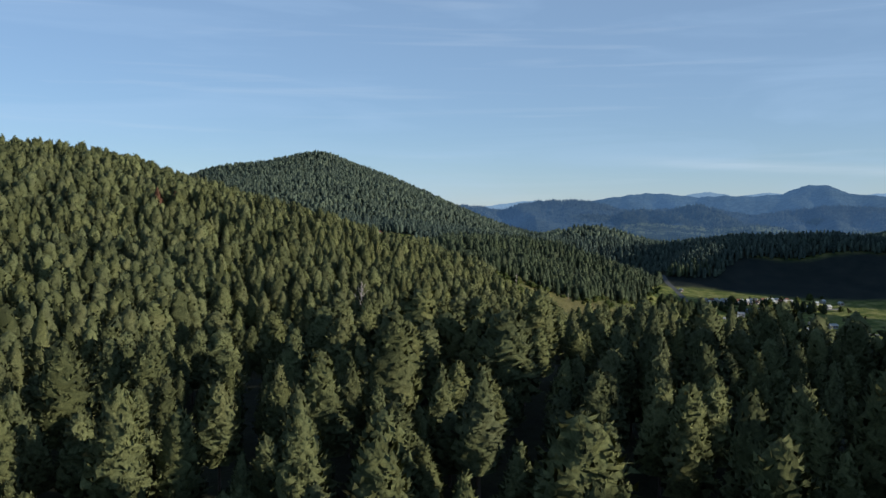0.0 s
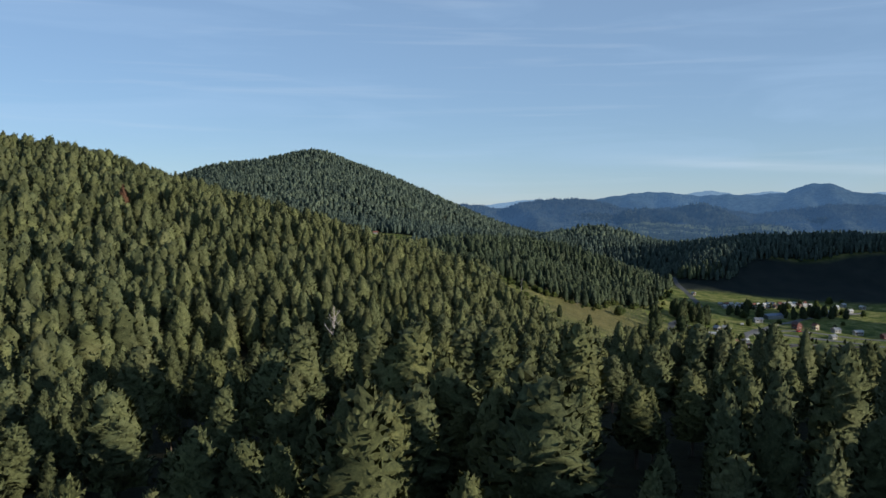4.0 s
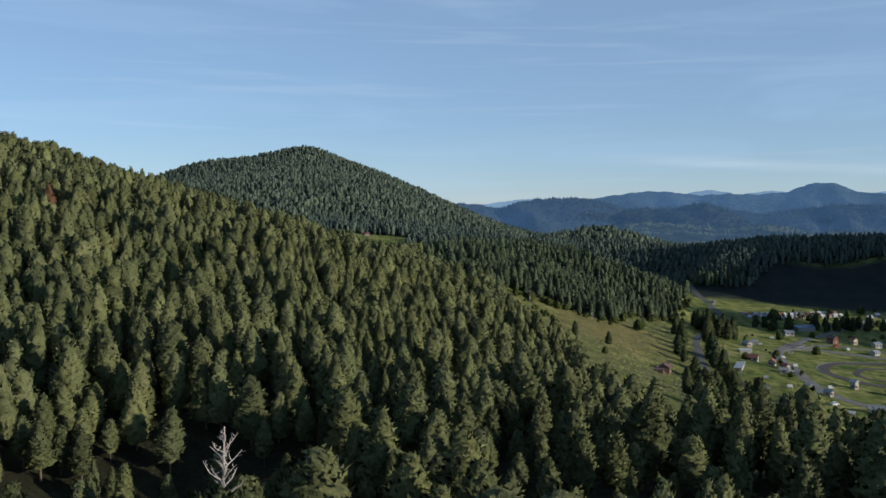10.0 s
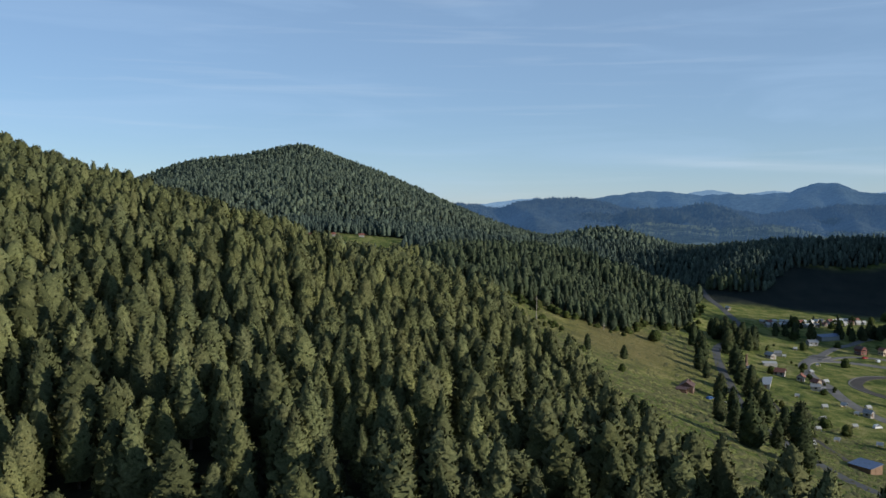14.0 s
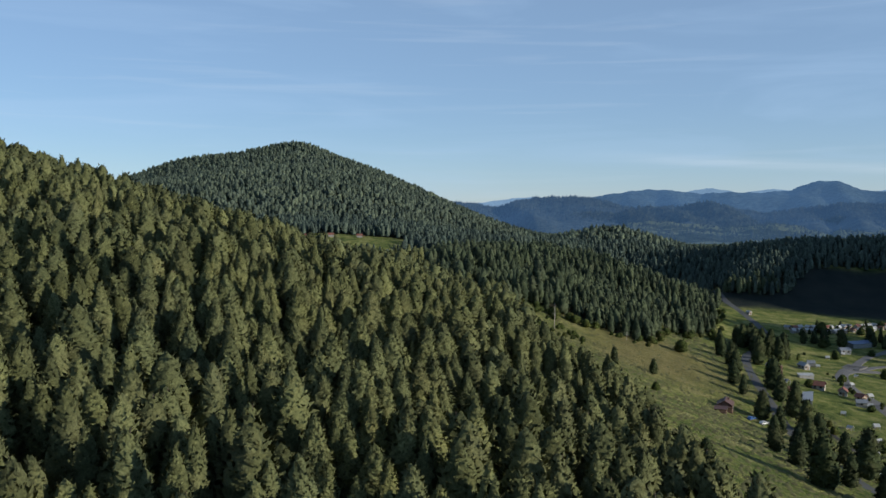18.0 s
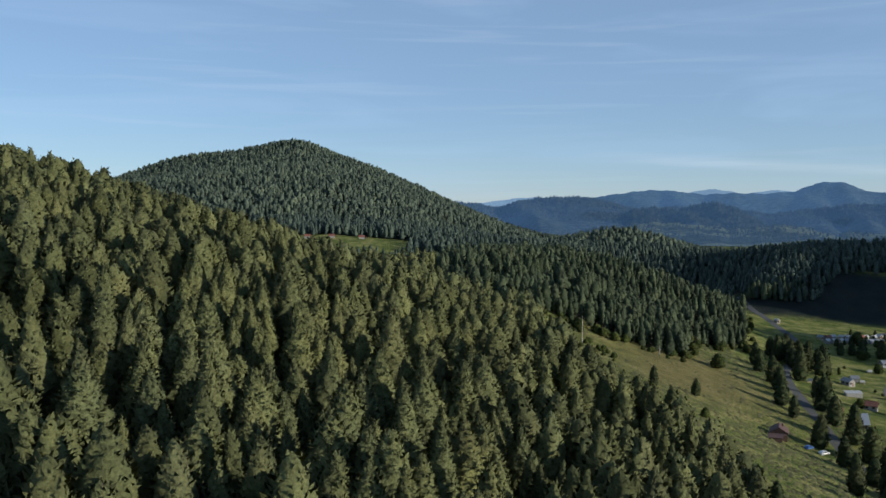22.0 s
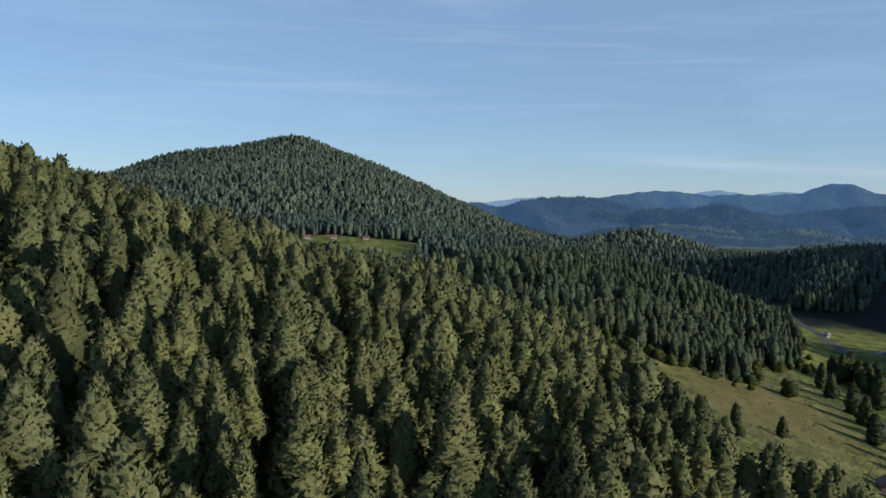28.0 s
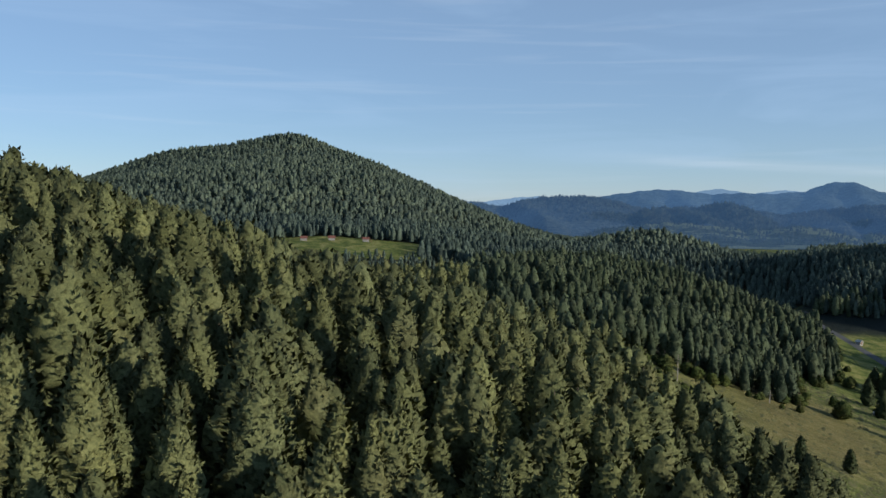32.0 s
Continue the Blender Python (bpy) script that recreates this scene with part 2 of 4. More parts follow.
def land(x, y):
    """Height of the ground."""
    x, y = np.asarray(x, float), np.asarray(y, float)
    z = 12 + 18 * np.tanh((y - 740) / 220)
    centres = [(a, b) for a in (-200, -90, 20, 130) for b in (0, 120, 240, 360, 480, 600, 720)]
    for (a, b), h in zip(centres, HILLS_NEAR):
        z = z + h * np.exp(-((x - a) ** 2 + (y - b) ** 2) / 22050)
    for a, b, h in HILLS:
        z = z + h * np.exp(-((x - a) ** 2 + (y - b) ** 2) / 72200)
    for a, b, s, h in KNOLLS:
        z = z + h * np.exp(-((x - a) ** 2 + (y - b) ** 2) / (2 * s * s))
    p, q = 0.5299 * x + 0.8480 * y + 11, 0.8480 * x - 0.5299 * y      # steep unseen mountains east of the valley, added to cast its shade
    east = np.exp(-((q - 400) / 105) ** 2)
    z = z + east * (94 * (np.tanh((p - 905) / 10) - np.tanh((p - 1142) / 18)) + 58 * (np.tanh((p - 1142) / 18) - np.tanh((p - 1290) / 20)) + 178 * np.exp(-((p - 812) / 44) ** 8))
    p, q = 0.3827 * x + 0.9239 * y, 0.9239 * x - 0.3827 * y
    z = z + 22.0 * np.exp(-((q - 112) / 36) ** 2) * (np.tanh((p - 15) / 25) - np.tanh((p - 214) / 14))      # unseen ridge beside the start, added to shade the crest's trees
    wob = np.sin(x * 0.071 + 1.3 * np.sin(y * 0.043)) * np.sin(y * 0.063 + 1.1 * np.sin(x * 0.037))
    return z + 0.7 * wob


def height(x, y):
    return float(land(x, y))


VALLEY = ((88, 620), (76, 585), (70, 560), (67, 525), (66, 480), (68, 452), (76, 428), (78, 396), (72, 365), (66, 330), (66, 288), (80, 258), (120, 240), (220, 215), (340, 160), (650, 180),
          (660, 760), (610, 900), (500, 925), (440, 935), (405, 915), (382, 888), (366, 872), (345, 868), (330, 876), (318, 890), (304, 866), (280, 816), (258, 770), (240, 732), (228, 712), (206, 697), (190, 694), (178, 664), (160, 630), (146, 612), (128, 613), (112, 618), (100, 618))
CLEARING = ((-105, 1022), (-85, 1042), (-30, 1060), (4, 1054), (64, 1046), (48, 988), (-14, 970), (-45, 972), (-80, 1000))
POCKET = ((-40, 862), (-10, 900), (22, 884), (26, 862), (0, 846))
# the next two outlines bound the ground with painted shade
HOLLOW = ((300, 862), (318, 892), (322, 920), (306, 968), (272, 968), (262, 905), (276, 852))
SHADE_PATCH = ((300, 842), (330, 846), (400, 824), (470, 800), (640, 770), (660, 900), (500, 925), (360, 955), (318, 920))
DRY = ((128, 648), (112, 600), (104, 560), (118, 545), (150, 548), (176, 566), (188, 610), (176, 640), (150, 652))


def inside(poly, x, y, soft=0.0):
    """1 inside the outline, 0 outside; soft: the width of the rim in metres."""
    x, y = np.asarray(x, float), np.asarray(y, float)
    odd, near = np.zeros(x.shape, bool), np.full(x.shape, 1e9)
    for (ax, ay), (bx, by) in zip(poly, poly[1:] + poly[:1]):
        cross = (ay > y) != (by > y)
        odd ^= cross & (x < (bx - ax) * (y - ay) / (by - ay + 1e-9) + ax)
        k = np.clip(((x - ax) * (bx - ax) + (y - ay) * (by - ay)) / ((bx - ax) ** 2 + (by - ay) ** 2), 0, 1)
        near = np.minimum(near, np.hypot(x - ax - k * (bx - ax), y - ay - k * (by - ay)))
    if soft <= 0:
        return odd
    return np.clip(0.5 + np.where(odd, near, -near) / soft, 0, 1)


def open_land(x, y, soft=0.0):
    fields = (inside(p, x, y, soft) for p in (VALLEY, CLEARING, POCKET, HOLLOW))
    a = np.maximum.reduce([np.asarray(f, float) for f in fields])
    far_flat = np.clip((34 - land(x, y)) / 6, 0, 1) * (np.asarray(y) > 1350) * (np.asarray(x) > 250)
    return np.maximum(a, far_flat)


def mesh_of(name, verts, tris, mats, slots=None, smooth=False, normals=None):
    """A mesh from arrays of corners and triangles."""
    me = bpy.data.meshes.new(name)
    tris = np.asarray(tris, np.int32)
    me.vertices.add(len(verts))
    me.vertices.foreach_set("co", np.asarray(verts, np.float32).ravel())
    k = tris.shape[1]
    me.loops.add(tris.size)
    me.loops.foreach_set("vertex_index", tris.ravel())
    me.polygons.add(len(tris))
    me.polygons.foreach_set("loop_start", np.arange(0, tris.size, k, dtype=np.int32))
    for m in mats:
        me.materials.append(m)
    if slots is not None:
        me.polygons.foreach_set("material_index", np.asarray(slots, np.int32))
    me.polygons.foreach_set("use_smooth", np.full(len(tris), smooth))
    me.update(calc_edges=True)
    if normals is not None:
        me.attributes.new("custom_normal", "FLOAT_VECTOR", "POINT").data.foreach_set("vector", np.asarray(normals, np.float32).ravel())
    return me


def spaced(*pieces):
    return np.unique(np.concatenate([np.arange(a, b, d) for a, b, d in pieces]))


gx = spaced((-4600, -800, 190), (-800, -320, 16), (-320, 620, 6.5), (620, 1100, 16), (1100, 4601, 175))
gy = spaced((-3500, -300, 160), (-300, -60, 20), (-60, 1240, 6.5), (1240, 2200, 14), (2200, 4901, 135))
GX, GY = np.meshgrid(gx, gy)
GZ = land(GX, GY)
nx, ny = len(gx), len(gy)
idx = np.arange(nx * ny).reshape(ny, nx)
quads = np.stack([idx[:-1, :-1], idx[:-1, 1:], idx[1:, 1:], idx[1:, :-1]], -1).reshape(-1, 4)
g_me = mesh_of("ground", np.stack([GX, GY, GZ], -1).reshape(-1, 3), quads, [M_GROUND], smooth=True)
for key, value in (("open", np.minimum(1, 2 * open_land(GX, GY, 26.0))), ("dry", inside(DRY, GX, GY, 40.0) * 0.66), ("shade_tint", np.maximum(inside(SHADE_PATCH, GX, GY, 14.0), inside(HOLLOW, GX, GY, 14.0)))):
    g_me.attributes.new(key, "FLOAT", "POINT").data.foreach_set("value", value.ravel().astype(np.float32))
ground = tagged(new("ground", g_me), "forested hills with dry grass meadows and valley floor", "ground", kind="structure")


# ---- trees ----
def outline(u, blunt):
    """Half-width of a pine's crown at a height from 0 (its foot) to 1 (its tip)."""
    return (0.04 + 0.96 * (1 - u ** 1.25) ** blunt) * min(1.0, 0.70 + u * 1.6)


def crown(seed, rings, sides, tufts, radius, foot, tip, blunt=0.75, size=0.16, ragged=0.12, boughs=0.15):
    """Corners, triangles and normals of a crown: a closed mass of boughs in whorls, bristling with tufts of needles."""
    rng = np.random.default_rng(seed)
    bias, la, lb = rng.uniform(0, 6.28, 3)
    tall = tip - foot
    sway = rng.uniform(-0.14, 0.14, 2) * radius

    def bulge(u, az):
        lobes = 1 + 0.11 * math.sin(az - bias) * (1 - u) + 0.09 * math.sin(2 * az + la + 5 * u) + 0.07 * math.sin(3 * az + lb - 9 * u)
        lobes += boughs * (math.sin(5 * az + la + 6 * u) * math.sin(21 * u + lb) + 0.7 * math.sin(7 * az + lb - 5 * u) * math.sin(34 * u + la))
        return radius * outline(u, blunt) * lobes

    def on_hull(u, az, out=1.0):
        w = bulge(u, az) * out
        return np.array([sway[0] * u + math.cos(az) * w, sway[1] * u + math.sin(az) * w, foot + tall * u])

    def outward(u, az):
        w = bulge(u, az)
        across = (bulge(u, az + 0.05) - bulge(u, az - 0.05)) / (0.1 * w + 0.03 * radius)
        along = (bulge(min(1.0, u + 0.012), az) - bulge(max(0.0, u - 0.012), az)) / (0.024 * tall)
        n = np.array([math.cos(az) + 0.8 * across * math.sin(az), math.sin(az) - 0.8 * across * math.cos(az), max(-0.35, min(1.6, 0.16 - 0.8 * along)) + 1.0 * u ** 4])
        return n / np.linalg.norm(n)

    vs, ns, fs = [], [], []
    for r in range(rings):
        for i in range(sides):
            az = (i + 0.5 * (r % 2) + rng.uniform(-0.22, 0.22)) * 6.2832 / sides
            u = max(0.0, (r + rng.uniform(-0.25, 0.25)) / rings)
            vs.append(on_hull(u, az, 0.92 + rng.uniform(-ragged, ragged)) - (0, 0, 0.04 * tall if r == 0 else 0))
            ns.append(outward(u, az) + rng.normal(0, 0.18, 3))
    vs.append(np.array([sway[0], sway[1], foot + tall]))
    ns.append(np.array([0, 0, 1.0]))
    for r in range(rings - 1):
        for i in range(sides):
            a, b = r * sides + i, r * sides + (i + 1) % sides
            c, d = a + sides, b + sides
            fs += [(a, b, c), (b, d, c)] if r % 2 else [(a, b, d), (a, d, c)]
    last = (rings - 1) * sides
    fs += [(last + i, last + (i + 1) % sides, rings * sides) for i in range(sides)]
    k = len(vs)
    for i in range(tufts):
        u = 0.985 * (1 - ((i + 0.5) / tufts) ** 0.66)
        az = i * 2.39996 + rng.uniform(-0.4, 0.4)
        c = on_hull(u, az, rng.uniform(0.86, 0.97))
        out = outward(u, az)
        out /= np.linalg.norm(out)
        way = 0.75 * out + (0, 0, rng.uniform(0.15, 0.75)) + rng.normal(0, 0.30, 3)
        way /= np.linalg.norm(way)
        flat = np.cross(way, out + rng.normal(0, 0.5, 3))
        flat /= np.linalg.norm(flat) + 1e-6
        long_ = radius * size * rng.uniform(0.7, 1.35)
        p = [c - flat * long_ * 0.36, c + flat * long_ * 0.36, c + way * long_]
        if np.cross(p[1] - p[0], p[2] - p[0]) @ out < 0:
            p = [p[1], p[0], p[2]]
        tilt = out + rng.normal(0, 0.30, 3)
        vs += p
        ns += [tilt, tilt, tilt + 0.5 * way]
        fs.append((k, k + 1, k + 2))
        k += 3
    ns = np.array(ns)
    return np.array(vs), np.array(fs), ns / np.linalg.norm(ns, axis=1)[:, None]


def trunk(tip, girth, sides=6):
    vs, fs = [], []
    for z, r in ((-1.5, girth * 1.25), (tip * 0.45, girth * 0.7), (tip * 0.93, girth * 0.15)):
        vs += [(math.cos(a) * r, math.sin(a) * r, z) for a in np.arange(sides) * 6.2832 / sides]
    for ring in (0, sides):
        for i in range(sides):
            j = (i + 1) % sides
            fs += [(ring + i, ring + j, ring + sides + j), (ring + i, ring + sides + j, ring + sides + i)]
    ns = np.array([(math.cos(a), math.sin(a), 0.0) for a in np.tile(np.arange(sides) * 6.2832 / sides, 3)])
    return np.array(vs), np.array(fs), ns


def jittered(x0, x1, y0, y1, step, seed, loose=0.38):
    rng = np.random.default_rng(seed)
    a, b = np.meshgrid(np.arange(x0, x1, step), np.arange(y0, y1, step * 0.88))
    a = a + (np.arange(a.shape[0]) % 2)[:, None] * step * 0.5
    return (a + rng.uniform(-loose, loose, a.shape) * step).ravel(), (b + rng.uniform(-loose, loose, b.shape) * step).ravel()


def in_view(x, y, margin=3.0):
    """Whether the flight ever looks that way."""
    seen_ = np.zeros(x.shape, bool)
    for px, py in ((-8, 0), (5, 150), (-4, 335)):
        b = np.degrees(np.arctan2(x - px, y - py))
        seen_ |= (b > -23.5 - margin) & (b < 34.5 + margin)
    return seen_


def plant(name, x, y, shapes, seed, mats, low=0.66, high=1.14, stems=None, label="", wide=(0.85, 1.15)):
    """Many trees as one mesh, from a few shapes turned and scaled."""
    rng = np.random.default_rng(seed)
    z = land(x, y)
    kind_ = rng.integers(0, len(shapes), len(x))
    turn, size, fat = rng.uniform(0, 6.2832, len(x)), rng.uniform(low, high, len(x)), rng.uniform(*wide, len(x))
    young = np.clip((235 - y) / 50, 0, 1) * (y > -50) * (np.abs(x) < 250)
    size = size * (1 - 0.30 * hollow(x, y)) * (1 + 0.14 * young - 0.55 * young * rng.uniform(0, 1, len(x)))
    vs, ns, fs, ss, k = [], [], [], [], 0
    for i, shape in enumerate(shapes):
        pick = np.nonzero(kind_ == i)[0]
        if not len(pick):
            continue
        sets = [(*shape, 0)] + ([(*stems, 1)] if stems else [])
        for v, f, nn, slot in sets:
            c, s = np.cos(turn[pick])[:, None], np.sin(turn[pick])[:, None]
            w = (size * fat)[pick][:, None]
            P = np.stack([(v[:, 0] * c - v[:, 1] * s) * w + x[pick][:, None], (v[:, 0] * s + v[:, 1] * c) * w + y[pick][:, None],
                          v[:, 2] * size[pick][:, None] + z[pick][:, None]], -1)
            vs.append(P.reshape(-1, 3))
            ns.append(np.stack([nn[:, 0] * c - nn[:, 1] * s, nn[:, 0] * s + nn[:, 1] * c, nn[:, 2] + 0 * c], -1).reshape(-1, 3))
            fs.append((f[None] + (np.arange(len(pick)) * len(v))[:, None, None] + k).reshape(-1, 3))
            ss.append(np.full(len(fs[-1]), slot))
            k += len(pick) * len(v)
    me = mesh_of(name, np.concatenate(vs), np.concatenate(fs), mats, np.concatenate(ss), smooth=True, normals=np.concatenate(ns))

    return tagged(new(name, me), label, "forest", kind="stuff")


def hidden_from_camera(x, y):
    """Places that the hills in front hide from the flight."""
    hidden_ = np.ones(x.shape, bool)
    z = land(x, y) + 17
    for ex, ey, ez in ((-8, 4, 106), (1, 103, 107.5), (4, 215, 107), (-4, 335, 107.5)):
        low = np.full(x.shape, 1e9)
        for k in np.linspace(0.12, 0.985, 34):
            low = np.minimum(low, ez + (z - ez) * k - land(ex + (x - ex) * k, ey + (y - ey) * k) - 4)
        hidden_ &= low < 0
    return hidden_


def thin(x, y, keep):
    return x[keep], y[keep]


def hollow(x, y):
    """The dim dell behind the crest, where few and small trees stand."""
    x, y = np.asarray(x), np.asarray(y)
    return np.maximum(np.exp(-(((x - 2) / 40) ** 2 + ((y - 212) / 26) ** 2)), np.exp(-(((x + 30) / 28) ** 2 + ((y - 250) / 22) ** 2)))


def corridor(x, y):
    """The strip of wood that the flight passes closest over."""
    return ((np.abs(x - 5) < 9) & (y > 62) & (y < 340)) | ((x > -34) & (x < 26) & (y >= 340) & (y < 415))


TREE_H = 14.0
BLUNT = (0.80, 0.98, 0.70, 0.86, 1.05, 0.74)
WIDE = (3.0, 2.8, 3.3, 3.1, 2.7, 3.2)
near_shapes = [crown(40 + i, 17, 17, 1650, WIDE[i], 2.4, TREE_H * (0.94 + 0.035 * i), BLUNT[i], 0.145, 0.07) for i in range(6)]
crest_shapes = [crown(140 + i, 15, 13, 850, WIDE[i] * 0.93, 3.4, TREE_H * (0.84 + 0.04 * i), BLUNT[i] - 0.24, 0.185, 0.12, 0.24) for i in range(6)]
mid_shapes = [crown(60 + i, 13, 13, 560, WIDE[i], 2.4, TREE_H * (0.94 + 0.035 * i), BLUNT[i] - 0.10, 0.20, 0.09, 0.17) for i in range(6)]
low_shapes = [crown(80 + i, 9, 8, 150, WIDE[i], 2.2, TREE_H * (0.94 + 0.035 * i), BLUNT[i] - 0.28, 0.28, 0.16, 0.20) for i in range(6)]
spur_shapes = [crown(85 + i, 7, 8, 70, WIDE[i] + 0.5, 1.4, TREE_H * (1.02 + 0.045 * i), BLUNT[i] - 0.26, 0.34, 0.15) for i in range(6)]
far_shapes = [crown(90 + i, 5, 6, 14, WIDE[i] + 0.7, 2.0, TREE_H * (1.02 + 0.05 * i), BLUNT[i] - 0.30, 0.45, 0.15, 0.12) for i in range(5)]
tier_shapes = [crown(100 + i, 4, 5, 6, WIDE[i] + 1.7, 1.0, TREE_H * (0.92 + 0.06 * i), BLUNT[i] - 0.48, 0.5, 0.18, 0.12) for i in range(5)]
stem = trunk(TREE_H, 0.22, 4)

# the wood below the flight, tree by tree
hx, hy = jittered(-420, 330, 265, 592, 6.4, 1, 0.38)
kx, ky = jittered(-420, 330, 22, 263, 6.4, 6)
hx, hy = np.concatenate([hx, kx]), np.concatenate([hy, ky])
forest = (open_land(hx, hy) < 0.5) & in_view(hx, hy)
hx, hy = thin(hx, hy, forest)
rng0 = np.random.default_rng(5)
gaps = np.sin(hx * 0.11 + 2 * np.sin(hy * 0.05)) * np.sin(hy * 0.093 + 1.7 * np.sin(hx * 0.041)) + rng0.uniform(-0.5, 0.5, len(hx))
crest = np.exp(-(((hx + 5) / 150) ** 2 + ((hy - 165) / 105) ** 4))
dell = hollow(hx, hy)
keep = (gaps < 1.0 - 0.25 * crest) & (rng0.uniform(0, 1, len(hx)) > 0.38 * crest + 0.28 * dell)
hx, hy = thin(hx, hy, keep)
strip = corridor(hx, hy)
single_x, single_y = thin(hx, hy, strip)
order = np.arange(len(single_x))[:300]
protos = []
for v, f, nn in near_shapes + crest_shapes:
    tv, tf, tn = trunk(TREE_H * 0.85, 0.24, 7)
    protos.append((mesh_of("crown", v, f, [M_NEEDLES], smooth=True, normals=nn), mesh_of("trunk", tv, tf, [M_BARK], smooth=True)))
rng1 = np.random.default_rng(8)
for i in order:
    x, y = float(single_x[i]), float(single_y[i])
    root = new("pine_tree")
    s = float(rng1.uniform(0.66, 1.18))
    s *= 1 + min(1, max(0, (235 - y) / 50)) * (0.14 - 0.55 * float(rng1.uniform(0.0, 1.0)))
    slim = float(rng1.uniform(1.02, 1.36))
    root.matrix_world = Matrix.LocRotScale((x, y, height(x, y)), Euler((0, 0, float(rng1.uniform(0, 6.28)))), (s * slim, s * slim, s))
    tagged(root, "tall green pine with a dense conical crown", "tree", "pines of the hill forest")
    for nm, me in zip(("crown", "trunk"), protos[int(rng1.integers(0, 6)) + (6 if y < 268 else 0)]):
        new(nm, me).parent = root
rest_x, rest_y = thin(hx, hy, ~strip)
rest_x, rest_y = np.concatenate([rest_x, single_x[300:]]), np.concatenate([rest_y, single_y[300:]])
close = ((rest_x > -58) & (rest_x < 72) & (rest_y < 460)) | ((rest_x > -100) & (rest_x < 60) & (rest_y > 370) & (rest_y < 500))
brow = close & (rest_y < 268)
plant("forest_crest", *thin(rest_x, rest_y, brow), crest_shapes, 19, [M_NEEDLES, M_BARK], stems=trunk(TREE_H * 0.85, 0.22, 4), wide=(0.80, 1.22), label="round-crowned green pines on the brow of the hill")
plant("forest_near", *thin(rest_x, rest_y, close & ~brow), mid_shapes, 11, [M_NEEDLES, M_BARK], stems=stem, wide=(1.02, 1.36), label="dense green pine forest on the near hillside")
plant("forest_hillside", *thin(rest_x, rest_y, ~close), low_shapes, 12, [M_NEEDLES], low=0.70, high=1.12, wide=(0.95, 1.28), label="dense green pine forest covering the hill and its ridge")

# woods behind: the saddle, the spur and the dark hills
bx, by = jittered(-420, 700, 594, 1180, 7.0, 2)
bx, by = thin(bx, by, (open_land(bx, by) < 0.5) & in_view(bx, by, 1))
bx, by = thin(bx, by, ~hidden_from_camera(bx, by) | (np.arange(len(bx)) % 4 == 0))
ridge = (by < 720) & (bx < 40)
plant("forest_ridge", *thin(bx, by, ridge), low_shapes, 18, [M_NEEDLES], low=0.68, high=1.05, label="pine forest on the ridge of the near hill")
bx, by = thin(bx, by, ~ridge)
low_wood = (np.abs(bx + 5) < 85) & (by > 760) & (by < 985)
spur = (by < 890) & (bx < 360) & (bx > -20) & ~low_wood
sx_, sy_ = jittered(-20, 360, 594, 890, 5.9, 27)
sx_, sy_ = thin(sx_, sy_, (open_land(sx_, sy_) < 0.5) & ~((np.abs(sx_ + 5) < 85) & (sy_ > 760)) & ~((sy_ < 720) & (sx_ < 40)))
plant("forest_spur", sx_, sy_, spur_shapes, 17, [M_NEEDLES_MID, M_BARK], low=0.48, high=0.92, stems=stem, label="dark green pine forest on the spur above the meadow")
bx, by = thin(bx, by, ~spur)
low_wood = (np.abs(bx + 5) < 85) & (by > 760) & (by < 985)
# pines shrunk to keep the clearing behind them in the camera's view
plant("forest_low", *thin(bx, by, low_wood), far_shapes, 16, [M_NEEDLES_HAZED], low=0.26, high=0.42, wide=(1.0, 1.3), label="low pines in front of the forest clearing")
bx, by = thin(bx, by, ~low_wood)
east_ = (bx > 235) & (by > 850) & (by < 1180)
plant("forest_saddle", *thin(bx, by, ~east_), far_shapes, 13, [M_NEEDLES_HAZED, M_BARK], low=0.55, high=0.95, label="pine forest round the clearing and on the spur")
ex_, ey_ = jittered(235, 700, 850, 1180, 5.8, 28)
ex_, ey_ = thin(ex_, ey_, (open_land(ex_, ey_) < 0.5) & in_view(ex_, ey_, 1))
plant("forest_east", ex_, ey_, far_shapes, 29, [M_NEEDLES_HAZED], low=0.45, high=0.80, label="dark pine forest on the hill east of the valley")
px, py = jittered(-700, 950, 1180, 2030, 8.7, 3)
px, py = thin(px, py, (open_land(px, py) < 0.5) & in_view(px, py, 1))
px, py = thin(px, py, ~hidden_from_camera(px, py) | (np.arange(len(px)) % 4 == 0))
plant("forest_peak", px, py, tier_shapes, 14, [M_NEEDLES_HAZED], low=0.46, high=0.92, label="pine forest covering the peaked hill")
ox, oy = jittered(-700, 1200, -350, 1500, 33, 4)
ox, oy = thin(ox, oy, (open_land(ox, oy) < 0.5) & ~(in_view(ox, oy) & (oy > 22)))
nx_, ny_ = jittered(-330, 260, -120, 620, 13.0, 44)
nx_, ny_ = thin(nx_, ny_, (open_land(nx_, ny_) < 0.5) & ~(in_view(nx_, ny_) & (ny_ > 22)) & ((np.abs(nx_) > 30) | (np.abs(ny_ - 5) > 20)))
ox, oy = np.concatenate([ox, nx_]), np.concatenate([oy, ny_])
plant("forest_around", ox, oy, tier_shapes, 15, [M_NEEDLES_HAZED], low=0.9, high=1.4, label="pine forest on the hills around")

